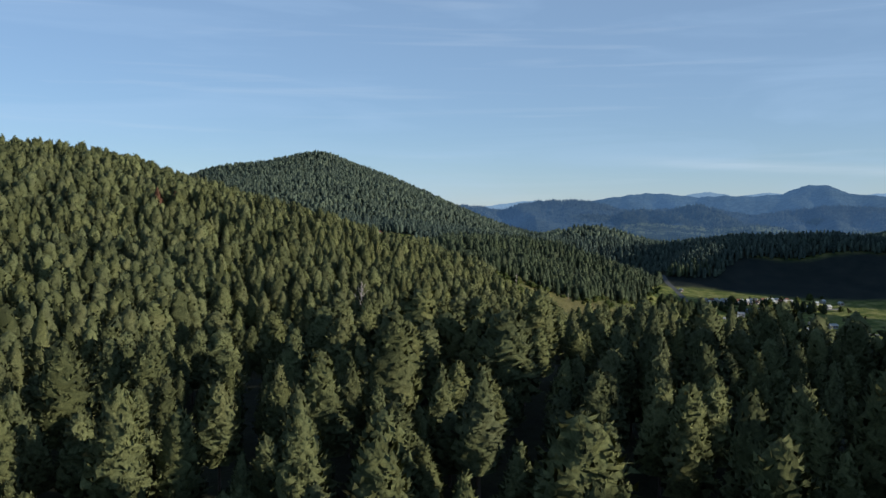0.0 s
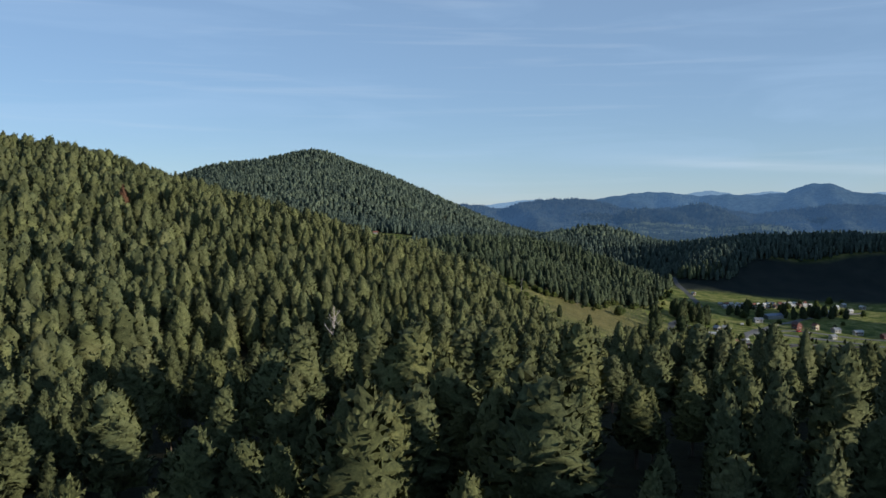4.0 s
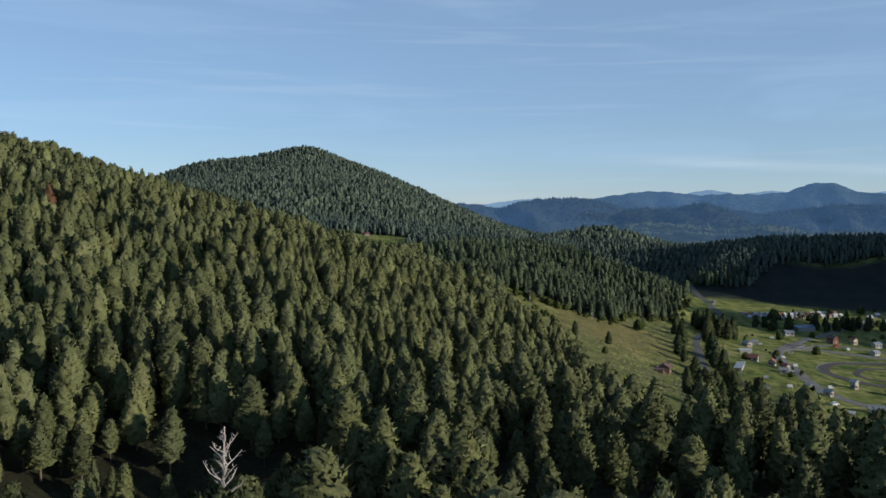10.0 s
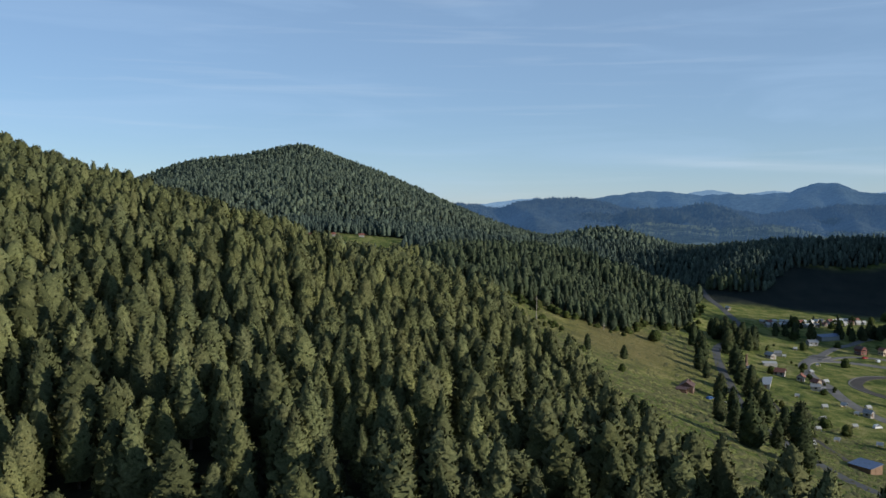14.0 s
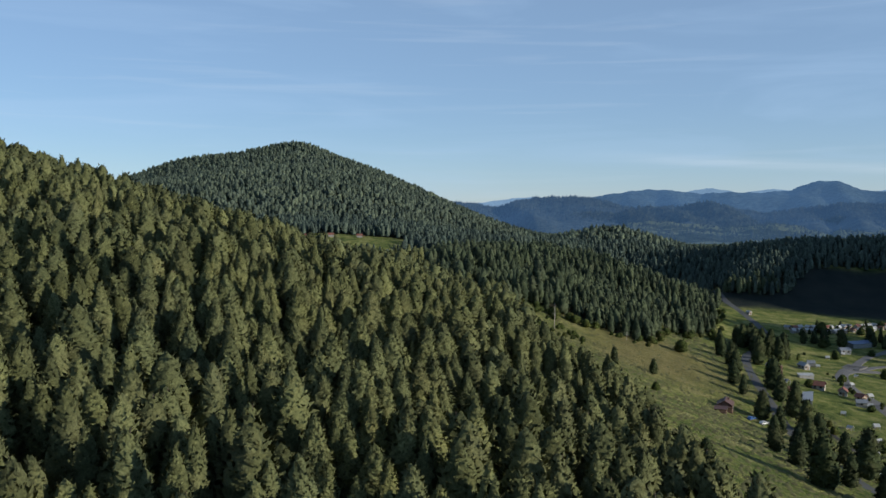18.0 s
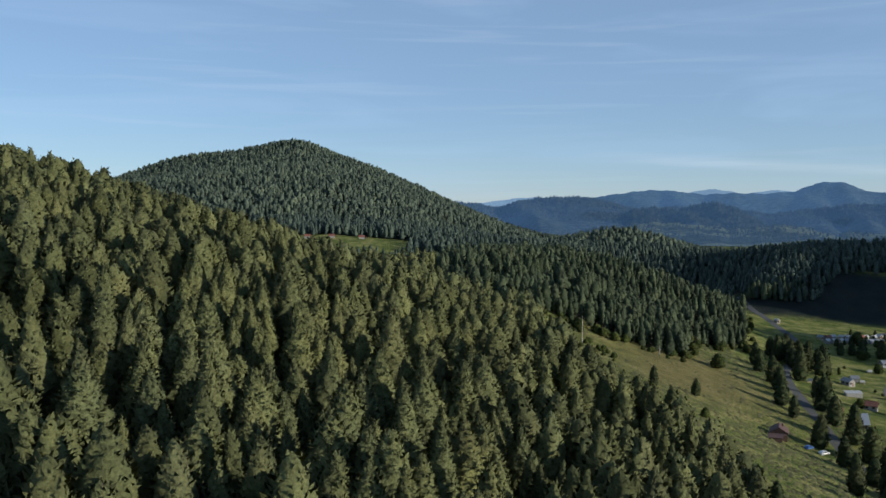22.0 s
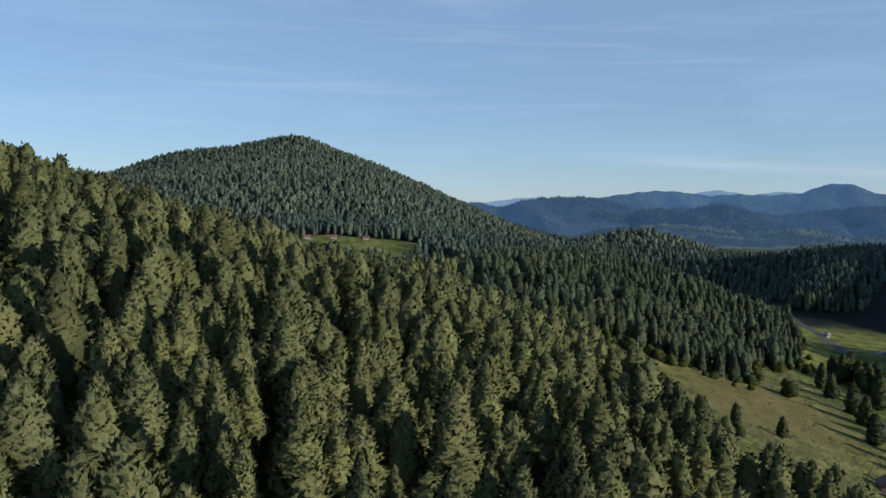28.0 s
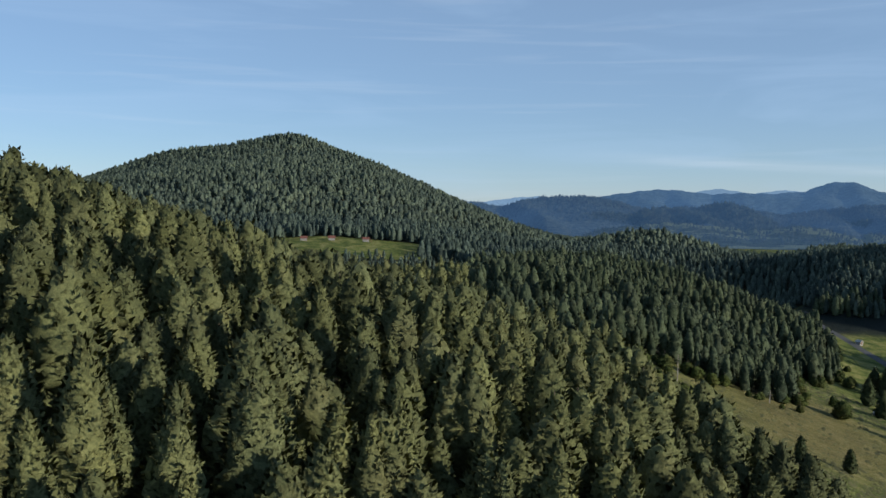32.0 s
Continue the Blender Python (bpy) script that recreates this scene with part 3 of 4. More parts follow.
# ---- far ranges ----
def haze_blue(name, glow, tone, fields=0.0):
    """Far woods in blue air: mottled tree tops, with the haze put in as emission."""
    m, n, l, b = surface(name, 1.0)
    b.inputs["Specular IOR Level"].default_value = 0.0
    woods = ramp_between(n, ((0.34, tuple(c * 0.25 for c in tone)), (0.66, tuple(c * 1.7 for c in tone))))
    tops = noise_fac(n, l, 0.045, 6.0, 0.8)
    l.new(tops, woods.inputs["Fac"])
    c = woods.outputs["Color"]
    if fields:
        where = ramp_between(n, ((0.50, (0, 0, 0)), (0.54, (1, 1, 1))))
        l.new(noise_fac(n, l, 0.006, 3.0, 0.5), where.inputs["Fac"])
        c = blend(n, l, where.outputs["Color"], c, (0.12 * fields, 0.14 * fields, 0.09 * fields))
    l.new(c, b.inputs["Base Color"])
    # blue glow without a lamp, added in place of the air's haze
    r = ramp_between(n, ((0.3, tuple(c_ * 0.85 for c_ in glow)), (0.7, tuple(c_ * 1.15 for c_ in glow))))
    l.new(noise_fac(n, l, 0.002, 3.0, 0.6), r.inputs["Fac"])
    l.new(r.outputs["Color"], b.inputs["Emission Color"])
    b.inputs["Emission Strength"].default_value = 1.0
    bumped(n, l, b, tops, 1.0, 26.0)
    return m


def mountain_range(name, radius, humps, material, depth=600, label="", base=-12):
    """A wooded range: humps of (bearing, height, half-width in degrees) along an arc."""
    bear = np.linspace(-60, 75, 700)
    top = np.full(bear.shape, -30.0)
    for b, h, w in humps:
        top = np.maximum(top, h * np.exp(-((bear - b) / w) ** 2) - 30 * (1 - np.exp(-((bear - b) / (2 * w)) ** 2)))
    top = top + 3 * np.sin(bear * 3.3) * np.sin(bear * 1.7) + 1.2 * np.sin(bear * 9.1 + 2 * np.sin(bear * 3))
    rows_ = []
    for k in np.linspace(0, 1, 9):
        r = radius - depth * (1 - k)
        z = base + (top - base) * (k ** 0.9) + 0.4 * (np.maximum(top, base + 8) - base) * np.sin(bear * 1.3 + 7 * k + 2 * np.sin(bear * 0.6)) * k * (1 - k)
        rows_.append(np.stack([np.sin(np.radians(bear)) * r, 160 + np.cos(np.radians(bear)) * r, z], -1))
    V = np.array(rows_)
    m, n = V.shape[:2]
    ids = np.arange(m * n).reshape(m, n)
    q = np.stack([ids[:-1, :-1], ids[:-1, 1:], ids[1:, 1:], ids[1:, :-1]], -1).reshape(-1, 4)
    tagged(new(name, mesh_of(name, V.reshape(-1, 3), q, [material], smooth=True)), label, "mountains", kind="structure")
    return V


def far_woods(name, V, material, count, seed, first=0.25, label="", tall=(5, 10), arc=(5, 40)):
    """Pointed tree tops standing all over a far slope, joined in one mesh."""
    rng = np.random.default_rng(seed)
    m, n = V.shape[:2]
    a = rng.uniform(first, 0.999, count) * (m - 1)
    b = (rng.uniform(*arc, count) + 60) / 135 * (n - 1)
    i, j = a.astype(int), b.astype(int)
    fa, fb = (a - i)[:, None], (b - j)[:, None]
    p = (V[i, j] * (1 - fa) + V[i + 1, j] * fa) * (1 - fb) + (V[i, j + 1] * (1 - fa) + V[i + 1, j + 1] * fa) * fb
    h, w = rng.uniform(*tall, count), rng.uniform(3.4, 5.6, count)
    keep = p[:, 2] > 24
    p, h, w = p[keep], h[keep], w[keep]
    rings = []
    for k in range(5):
        th = k * 1.2566 + rng.uniform(-0.4, 0.4, len(p))
        rings.append(p + np.stack([np.cos(th) * w, np.sin(th) * w, np.full(len(p), -4.0)], -1))
    rings.append(p + np.stack([0 * h, 0 * h, h], -1))
    P = np.stack(rings, 1)
    F = np.array([(k, (k + 1) % 5, 5) for k in range(5)])[None] + (np.arange(len(p)) * 6)[:, None, None]
    return tagged(new(name, mesh_of(name, P.reshape(-1, 3), F.reshape(-1, 3), [material])), label, "forest", kind="stuff")


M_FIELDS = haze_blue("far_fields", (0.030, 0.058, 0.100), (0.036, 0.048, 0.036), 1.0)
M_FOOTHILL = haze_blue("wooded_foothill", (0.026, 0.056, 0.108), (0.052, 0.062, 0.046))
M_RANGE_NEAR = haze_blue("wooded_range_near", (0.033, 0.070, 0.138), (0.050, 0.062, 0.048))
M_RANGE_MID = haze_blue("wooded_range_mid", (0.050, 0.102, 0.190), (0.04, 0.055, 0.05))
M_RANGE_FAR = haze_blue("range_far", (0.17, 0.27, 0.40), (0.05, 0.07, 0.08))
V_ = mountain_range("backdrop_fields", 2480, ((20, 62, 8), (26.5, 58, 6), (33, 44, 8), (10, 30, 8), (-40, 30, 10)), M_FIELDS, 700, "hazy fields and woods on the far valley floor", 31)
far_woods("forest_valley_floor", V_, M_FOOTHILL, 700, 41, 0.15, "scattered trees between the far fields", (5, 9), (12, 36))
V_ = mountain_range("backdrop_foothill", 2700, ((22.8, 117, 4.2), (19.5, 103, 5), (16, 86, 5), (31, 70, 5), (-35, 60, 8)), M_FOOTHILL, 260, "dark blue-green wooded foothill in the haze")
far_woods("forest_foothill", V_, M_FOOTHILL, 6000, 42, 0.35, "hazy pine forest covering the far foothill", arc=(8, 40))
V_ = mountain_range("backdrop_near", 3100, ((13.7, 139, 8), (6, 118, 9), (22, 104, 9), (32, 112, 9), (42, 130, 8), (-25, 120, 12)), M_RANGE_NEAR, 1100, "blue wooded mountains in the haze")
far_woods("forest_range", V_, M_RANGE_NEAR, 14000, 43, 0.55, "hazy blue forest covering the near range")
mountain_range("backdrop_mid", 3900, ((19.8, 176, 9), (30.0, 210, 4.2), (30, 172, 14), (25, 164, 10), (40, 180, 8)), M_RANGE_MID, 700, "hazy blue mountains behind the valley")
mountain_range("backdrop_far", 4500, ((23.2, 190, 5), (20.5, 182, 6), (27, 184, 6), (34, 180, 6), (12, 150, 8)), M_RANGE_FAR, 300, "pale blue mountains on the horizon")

# ---- helpers for built things ----
def part(name, bm, material, parent, label=""):
    """Links a bmesh as one mesh object under a thing or a part."""
    me = bpy.data.meshes.new(name)
    bm.to_mesh(me)
    bm.free()
    me.materials.append(material)
    ob = new(name, me)
    ob.parent = parent
    return tagged(ob, label)


def box(cx, cy, cz, sx, sy, sz, bevel=0.0, bm=None):
    bm = bm or bmesh.new()
    made = bmesh.ops.create_cube(bm, size=1.0, matrix=Matrix.Translation((cx, cy, cz)) @ Matrix.Diagonal((sx, sy, sz, 1)))
    if bevel:
        bmesh.ops.bevel(bm, geom=list({e for v in made["verts"] for e in v.link_edges}), offset=bevel, segments=1, affect="EDGES")
    return bm


def extruded(profile, depth, axis="y", bm=None):
    """A solid from an outline in the x-z plane, drawn out along y."""
    bm = bm or bmesh.new()
    a = [bm.verts.new((x, -depth / 2, z)) for x, z in profile]
    b = [bm.verts.new((x, depth / 2, z)) for x, z in profile]
    bm.faces.new(a)
    bm.faces.new(b[::-1])
    for i in range(len(a)):
        j = (i + 1) % len(a)
        bm.faces.new((a[j], a[i], b[i], b[j]))
    bmesh.ops.recalc_face_normals(bm, faces=bm.faces)
    return bm


def thing(name, x, y, turn, label, category, group="", lift=0.0):
    root = new(name)
    root.matrix_world = pose(x, y, height(x, y) + lift, 0, 0, turn)
    return tagged(root, label, category, group)


M_WHITE = plain("white_plaster", (0.33, 0.32, 0.30), 0.85, spread=0.25)
M_CREAM = plain("cream_plaster", (0.46, 0.39, 0.28), 0.85, spread=0.15)
M_REDWALL = plain("red_painted_wall", (0.18, 0.06, 0.05), 0.8, spread=0.3)
M_BRICK = plain("rough_brick", (0.19, 0.115, 0.085), 0.9, spread=0.3)
M_TILE = plain("red_roof_tile", (0.21, 0.085, 0.06), 0.8, spread=0.3)
M_RUST = plain("dark_red_sheet_roof", (0.105, 0.056, 0.046), 0.7, spread=0.3)
M_SHEET = plain("grey_sheet_roof", (0.28, 0.29, 0.30), 0.45, 0.3, spread=0.25)
M_PALE = plain("pale_sheet_roof", (0.42, 0.42, 0.41), 0.5, spread=0.15)
M_BLUE = plain("blue_sheet_roof", (0.085, 0.13, 0.23), 0.5, spread=0.25)
M_WOOD = plain("brown_wood", (0.20, 0.12, 0.07), 0.8, spread=0.3)
M_ASPHALT = plain("worn_asphalt", (0.07, 0.07, 0.07), 0.85, spread=0.2, scale=0.15)
M_GRAVEL = plain("pale_gravel", (0.135, 0.13, 0.122), 0.9, spread=0.25, scale=0.2)
M_EARTH = plain("dark_earth_track", (0.05, 0.044, 0.037), 0.95, spread=0.3, scale=0.2)
M_TYRE = plain("black_rubber", (0.02, 0.02, 0.02), 0.8)
M_METAL = plain("grey_metal", (0.5, 0.5, 0.5), 0.35, 0.9, spread=0.1)
M_GLASS, n_, l_, b_ = surface("window_glass", 0.08)
b_.inputs["Base Color"].default_value = (0.03, 0.04, 0.05, 1)
CAR_PAINT = {c: plain(c + "_car_paint", v, 0.25, spread=0.04) for c, v in (("white", (0.75, 0.75, 0.74)), ("blue", (0.05, 0.13, 0.35)), ("red", (0.4, 0.03, 0.03)), ("grey", (0.3, 0.31, 0.33)))}


def house(x, y, turn, w, l, h, rise, wall, roof, label, name="house", group="", openings=2, storeys=1, chimney=False, porch=False):
    """Walls with gables, a thick roof with eaves, a door and windows on both long sides."""
    w, l, h, rise = w * 0.62, l * 0.62, h * 0.82, rise * 0.7
    root = thing(name, x, y, turn, label, "house" if name == "house" else name.replace("_", " "), group)
    part("wall", extruded([(-w / 2, -1.5), (w / 2, -1.5), (w / 2, h), (0, h + rise - 0.05), (-w / 2, h)], l), wall, root)
    o, t = 0.45, 0.16
    k = rise / (w / 2)
    top = [(-w / 2 - o, h - o * k), (0, h + rise), (w / 2 + o, h - o * k)]
    roof_ob = part("roof", extruded(top + [(px, pz + t + 0.06) for px, pz in top[::-1]], l + 2 * o), roof, root)
    part("ridge_cap", box(0, 0, h + rise + t + 0.06, 0.34, l + 2 * o, 0.12, 0.04), roof, roof_ob)
    for side in (-1, 1):
        for s in range(storeys):
            z = 1.5 + s * 2.7
            if z + 0.7 > h:
                break
            for i in range(openings):
                yy = (i + 0.5) / openings * l - l / 2
                win = part("window", box(side * (w / 2 + 0.02), yy, z, 0.10, 1.25, 1.25, 0.02), M_WHITE if wall is not M_WHITE else M_WOOD, root)
                part("pane", box(side * (w / 2 + 0.075), yy, z, 0.03, 1.0, 1.0), M_GLASS, win)
                part("sill", box(side * (w / 2 + 0.09), yy, z - 0.68, 0.22, 1.4, 0.08), M_PALE, win)
    door = part("door", box(0.1 * w, -l / 2 - 0.03, 1.0, 1.0, 0.10, 2.05, 0.02), M_WOOD, root)
    part("door_frame", box(0.1 * w, -l / 2 - 0.015, 1.05, 1.25, 0.06, 2.25), M_PALE, door)
    win = part("window", box(-0.25 * w, -l / 2 - 0.02, 1.5, 1.25, 0.10, 1.2, 0.02), M_WOOD, root)
    part("pane", box(-0.25 * w, -l / 2 - 0.075, 1.5, 1.0, 0.03, 0.95), M_GLASS, win)
    if chimney:
        part("chimney", box(w * 0.2, l * 0.2, h + rise * 0.9, 0.6, 0.6, 1.6, 0.03), M_BRICK, root)
    if porch:
        part("porch_roof", box(0, -l / 2 - 1.1, h - 0.35, w * 0.85, 2.2, 0.12, 0.03), roof, root)
        for px in (-0.38, 0.38):
            part("porch_post", box(w * px, -l / 2 - 2.0, h / 2 - 0.6, 0.16, 0.16, h + 0.6), M_WOOD, root)
    return root


def shed(x, y, turn, w, l, h, wall, roof, label, name="shed"):
    """A low shed under one sloping roof."""
    w, l, h = w * 0.75, l * 0.75, h * 0.85
    root = thing(name, x, y, turn, label, "shed")
    part("wall", extruded([(-w / 2, -1.2), (w / 2, -1.2), (w / 2, h), (-w / 2, h * 0.78)], l), wall, root)
    a, b = (-w / 2 - 0.3, h * 0.78 - 0.06), (w / 2 + 0.3, h + 0.06)
    part("roof", extruded([a, b, (b[0], b[1] + 0.14), (a[0], a[1] + 0.14)], l + 0.6), roof, root)
    part("door", box(0, -l / 2 - 0.03, 0.95, min(1.6, w * 0.4), 0.08, 1.9, 0.02), M_WOOD, root)
    for yy in (-0.28, 0.28):
        win = part("window", box(w / 2 + 0.02, yy * l, h * 0.6, 0.08, 1.0, 0.7, 0.02), M_WOOD, root)
        part("pane", box(w / 2 + 0.06, yy * l, h * 0.6, 0.03, 0.8, 0.5), M_GLASS, win)
    return root


def shelter(x, y, turn, size, label="small pale gabled pavilion on the pasture"):
    """A little picnic hut: four posts, a gabled roof, a back panel and a bench."""
    root = thing("pavilion", x, y, turn, label, "pavilion", "pavilions on the pasture")
    w, h = size, size * 0.95
    top = [(-w * 1.15, h - 0.1), (0, h + w * 0.75), (w * 1.15, h - 0.1)]
    part("roof", extruded(top + [(px, pz + 0.12) for px, pz in top[::-1]], size * 2.1), M_PALE, root)
    for sx in (-1, 1):
        for sy in (-1, 1):
            part("post", box(sx * w * 0.9, sy * size * 0.85, h / 2 - 0.4, 0.14, 0.14, h + 0.8), M_PALE, root)
    part("back_panel", box(0, size * 0.9, h * 0.45, w * 1.75, 0.08, h * 0.9), M_CREAM, root)
    part("bench", box(0, 0, 0.35, w * 1.2, 0.5, 0.12, 0.02), M_WOOD, root)
    return root


def car(x, y, turn, colour, label, tall=1.0, name="car"):
    root = thing(name, x, y, turn, label, name, lift=0.12)
    side = [(-2.1, 0.35), (2.1, 0.35), (2.15, 0.75), (1.15, 0.92 * tall), (0.55, 1.42 * tall), (-1.35, 1.45 * tall), (-2.0, 0.95 * tall), (-2.15, 0.7)]
    bm = extruded(side, 1.7)
    bmesh.ops.bevel(bm, geom=list(bm.edges), offset=0.06, segments=1, affect="EDGES")
    part("body", bm, CAR_PAINT[colour], root)
    glass = [(0.98, 0.98 * tall), (0.5, 1.36 * tall), (-1.3, 1.38 * tall), (-1.75, 1.0 * tall)]
    part("side_glass", extruded(glass, 1.715), M_GLASS, root)
    part("windscreen", extruded([(1.16, 0.94 * tall), (0.6, 1.40 * tall), (0.62, 1.43 * tall), (1.2, 0.97 * tall)], 1.4), M_GLASS, root)
    for px in (-1.3, 1.35):
        for py in (-0.78, 0.78):
            bm = bmesh.new()
            bmesh.ops.create_cone(bm, cap_ends=True, segments=14, radius1=0.33, radius2=0.33, depth=0.2, matrix=Matrix.Translation((px, py, 0.33)) @ Matrix.Rotation(math.pi / 2, 4, "X"))
            wheel = part("wheel", bm, M_TYRE, root)
            bm = bmesh.new()
            bmesh.ops.create_cone(bm, cap_ends=True, segments=10, radius1=0.19, radius2=0.17, depth=0.22, matrix=Matrix.Translation((px, py, 0.33)) @ Matrix.Rotation(math.pi / 2, 4, "X"))
            part("rim", bm, M_METAL, wheel)
    for px, nm in ((2.13, "headlight"), (-2.12, "tail_light")):
        for py in (-0.6, 0.6):
            part(nm, box(px, py, 0.68, 0.06, 0.34, 0.14, 0.02), M_PALE if px > 0 else M_TILE, root)
    return root


def ribbon(name, points, width, material, label, lift=0.22, closed=False, kind="structure", category="road"):
    """A road or track that follows the lie of the land."""
    pts = [Vector((*p, 0)) for p in points]
    n, dense = len(pts), []
    spans = n if closed else n - 1
    for i in range(spans):
        p0, p1, p2, p3 = (pts[(i + k) % n] if closed else pts[min(max(i + k, 0), n - 1)] for k in (-1, 0, 1, 2))
        steps = max(2, int((p2 - p1).length / 3))
        for s in range(steps):
            u = s / steps
            dense.append(0.5 * ((2 * p1) + (p2 - p0) * u + (2 * p0 - 5 * p1 + 4 * p2 - p3) * u * u + (3 * p1 - p0 - 3 * p2 + p3) * u ** 3))
    if not closed:
        dense.append(pts[-1])
    vs, fs, m = [], [], len(dense)
    for i, p in enumerate(dense):
        a, b = (dense[(i - 1) % m], dense[(i + 1) % m]) if closed else (dense[max(i - 1, 0)], dense[min(i + 1, m - 1)])
        t = (b - a).normalized()
        side = Vector((-t.y, t.x, 0)) * width / 2
        zc = height(p.x, p.y)
        for q, dz in ((p + side * 1.06, -0.7), (p + side, lift), (p, lift + 0.06), (p - side, lift), (p - side * 1.06, -0.7)):
            vs.append((q.x, q.y, 0.5 * (height(q.x, q.y) + zc) + dz))
    for i in range(m if closed else m - 1):
        j = (i + 1) % m
        for c in range(4):
            fs.append((i * 5 + c, j * 5 + c, j * 5 + c + 1, i * 5 + c + 1))
    return tagged(new(name, mesh_of(name, np.array(vs), np.array(fs), [material], smooth=False)), label, category, kind=kind)


# ---- roads ----
ribbon("road_valley", ((318, 905), (305, 842), (295, 790), (284, 750), (262, 710), (232, 668), (206, 612), (188, 555), (174, 505), (160, 455), (150, 400), (150, 330)), 5.2, M_ASPHALT,
       "grey asphalt valley road at the foot of the meadow")
ribbon("road_village", ((270, 488), (250, 520), (246, 548), (253, 580), (259, 607), (270, 634), (287, 652), (314, 655), (345, 638), (380, 610), (430, 560)), 6.5, M_GRAVEL, "pale grey village road")
ribbon("road_lane", ((270, 634), (282, 652), (298, 668), (318, 690), (345, 712), (390, 742), (440, 762)), 5.0, M_GRAVEL, "pale grey village lane")
ribbon("road_street", ((289, 652), (320, 672), (350, 662), (400, 640), (460, 600)), 4.5, M_GRAVEL, "pale gravel street between the houses")
OVAL = [(318 + 42 * math.cos(a), 588 + 33 * math.sin(a) + 6 * math.cos(a)) for a in np.arange(12) * math.pi / 6]
INNER = [(322 + 27 * math.cos(a), 588 + 17 * math.sin(a) + 5 * math.cos(a)) for a in np.arange(12) * math.pi / 6]
ribbon("road_oval", OVAL, 6.5, M_EARTH, "dark oval track on the grass", closed=True)
ribbon("road_oval_rim", [(318 + (px - 318) * 1.1, 588 + (py - 588) * 1.1) for px, py in OVAL], 0.8, M_GRAVEL, "pale rim round the oval track", 0.3, True)
ribbon("road_oval_inner", INNER, 4.0, M_EARTH, "dark inner loop of the oval track", closed=True)
ribbon("road_path", ((206, 560), (202, 542), (198, 524), (192, 494), (186, 466), (176, 434)), 2.0, M_EARTH, "narrow earth path through the pasture", 0.15)
yard = thing("parking_yard", 297, 666, 40, "pale paved yard with dark stripes", "yard")
part("slab", box(0, 0, 0.1, 15, 11, 0.9, 0.05), M_GRAVEL, yard)
for k in range(3):
    part("stripe", box(-1.5 + k * 2.2, 0, 0.57, 1.1, 8.5, 0.03), M_EARTH, yard)

# ---- buildings ----
house(156, 530, -28, 9.5, 12.0, 3.2, 2.6, M_BRICK, M_RUST, "red-brown farmhouse with a rusty sheet roof by the meadow", porch=True, chimney=True)
shed(149.5, 520, 62, 4.5, 6.0, 2.4, M_BRICK, M_RUST, "low brick lean-to with a rusty roof beside the farmhouse")
shed(243, 623, 80, 4.5, 10.0, 2.8, M_WHITE, M_PALE, "long low white shed with a pale sheet roof")
house(257, 650, 15, 6.5, 8.5, 3.0, 1.9, M_WHITE, M_SHEET, "white cottage with a grey sheet roof")
house(268, 662, 70, 5.0, 6.0, 2.6, 1.4, M_WHITE, M_SHEET, "small white outbuilding with a grey roof", openings=1)
shed(215, 571, -30, 5.6, 28.0, 2.3, M_WHITE, M_PALE, "long narrow white shed with a pale roof on the pasture")
house(236, 598, 50, 7.0, 9.0, 3.0, 2.2, M_WHITE, M_TILE, "white house with an orange-red tiled roof", chimney=True)
house(243, 588, -35, 6.0, 8.0, 3.0, 2.0, M_WHITE, M_TILE, "white house with a weathered red tiled roof")
house(246, 578, 20, 5.5, 6.5, 2.8, 1.7, M_CREAM, M_TILE, "cream cottage with a red tiled roof", openings=1)
house(240, 568, 65, 5.0, 7.0, 2.7, 1.4, M_WHITE, M_SHEET, "small white house with a grey roof", openings=1)
shed(212, 583, 30, 2.4, 2.8, 2.1, M_REDWALL, M_TILE, "small red hut on the pasture")
house(305, 817, 15, 4.2, 5.0, 2.6, 1.3, M_WHITE, M_PALE, "small white hut beside the valley road", openings=1)
house(335, 681, 18, 8.0, 9.0, 4.8, 2.0, M_REDWALL, M_RUST, "two-storey red house with white window frames", openings=3, storeys=2, chimney=True, porch=True)
house(350, 680, 18, 6.0, 6.5, 4.5, 1.7, M_CREAM, M_TILE, "two-storey cream house with a red tiled roof", storeys=2)
house(363, 673, 100, 7.5, 9.0, 3.2, 1.8, M_WHITE, M_SHEET, "white house with a grey sheet roof in the village")
house(378, 668, 95, 6.5, 11.0, 3.4, 1.6, M_WHITE, M_PALE, "long white house with a pale roof", openings=3)
house(346, 648, 110, 6.0, 8.0, 2.8, 1.5, M_WHITE, M_SHEET, "low house with a grey roof beside the street")
house(392, 655, 100, 7.0, 9.0, 3.0, 2.0, M_REDWALL, M_RUST, "dark red house behind the street")
house(316, 707, 85, 8.0, 10.0, 3.0, 1.7, M_WHITE, M_SHEET, "white farm building with a wide grey roof")
shed(342, 730, 105, 8.5, 27.0, 4.2, M_SHEET, M_BLUE, "long warehouse with a blue sheet roof", "warehouse")
house(243, 527, 30, 5.0, 6.0, 2.8, 1.6, M_WHITE, M_SHEET, "small white house with a grey roof beside the village road", openings=1)
house(250, 497, 62, 8.0, 11.0, 3.0, 2.0, M_CREAM, M_SHEET, "house with a broad grey sheet roof at the pasture's edge")
house(270, 548, 20, 4.5, 5.0, 5.0, 1.2, M_WHITE, M_PALE, "narrow two-storey white house", openings=1, storeys=2)
house(284, 536, 20, 6.0, 8.0, 3.0, 2.0, M_REDWALL, M_TILE, "red-walled cottage with a tiled roof")
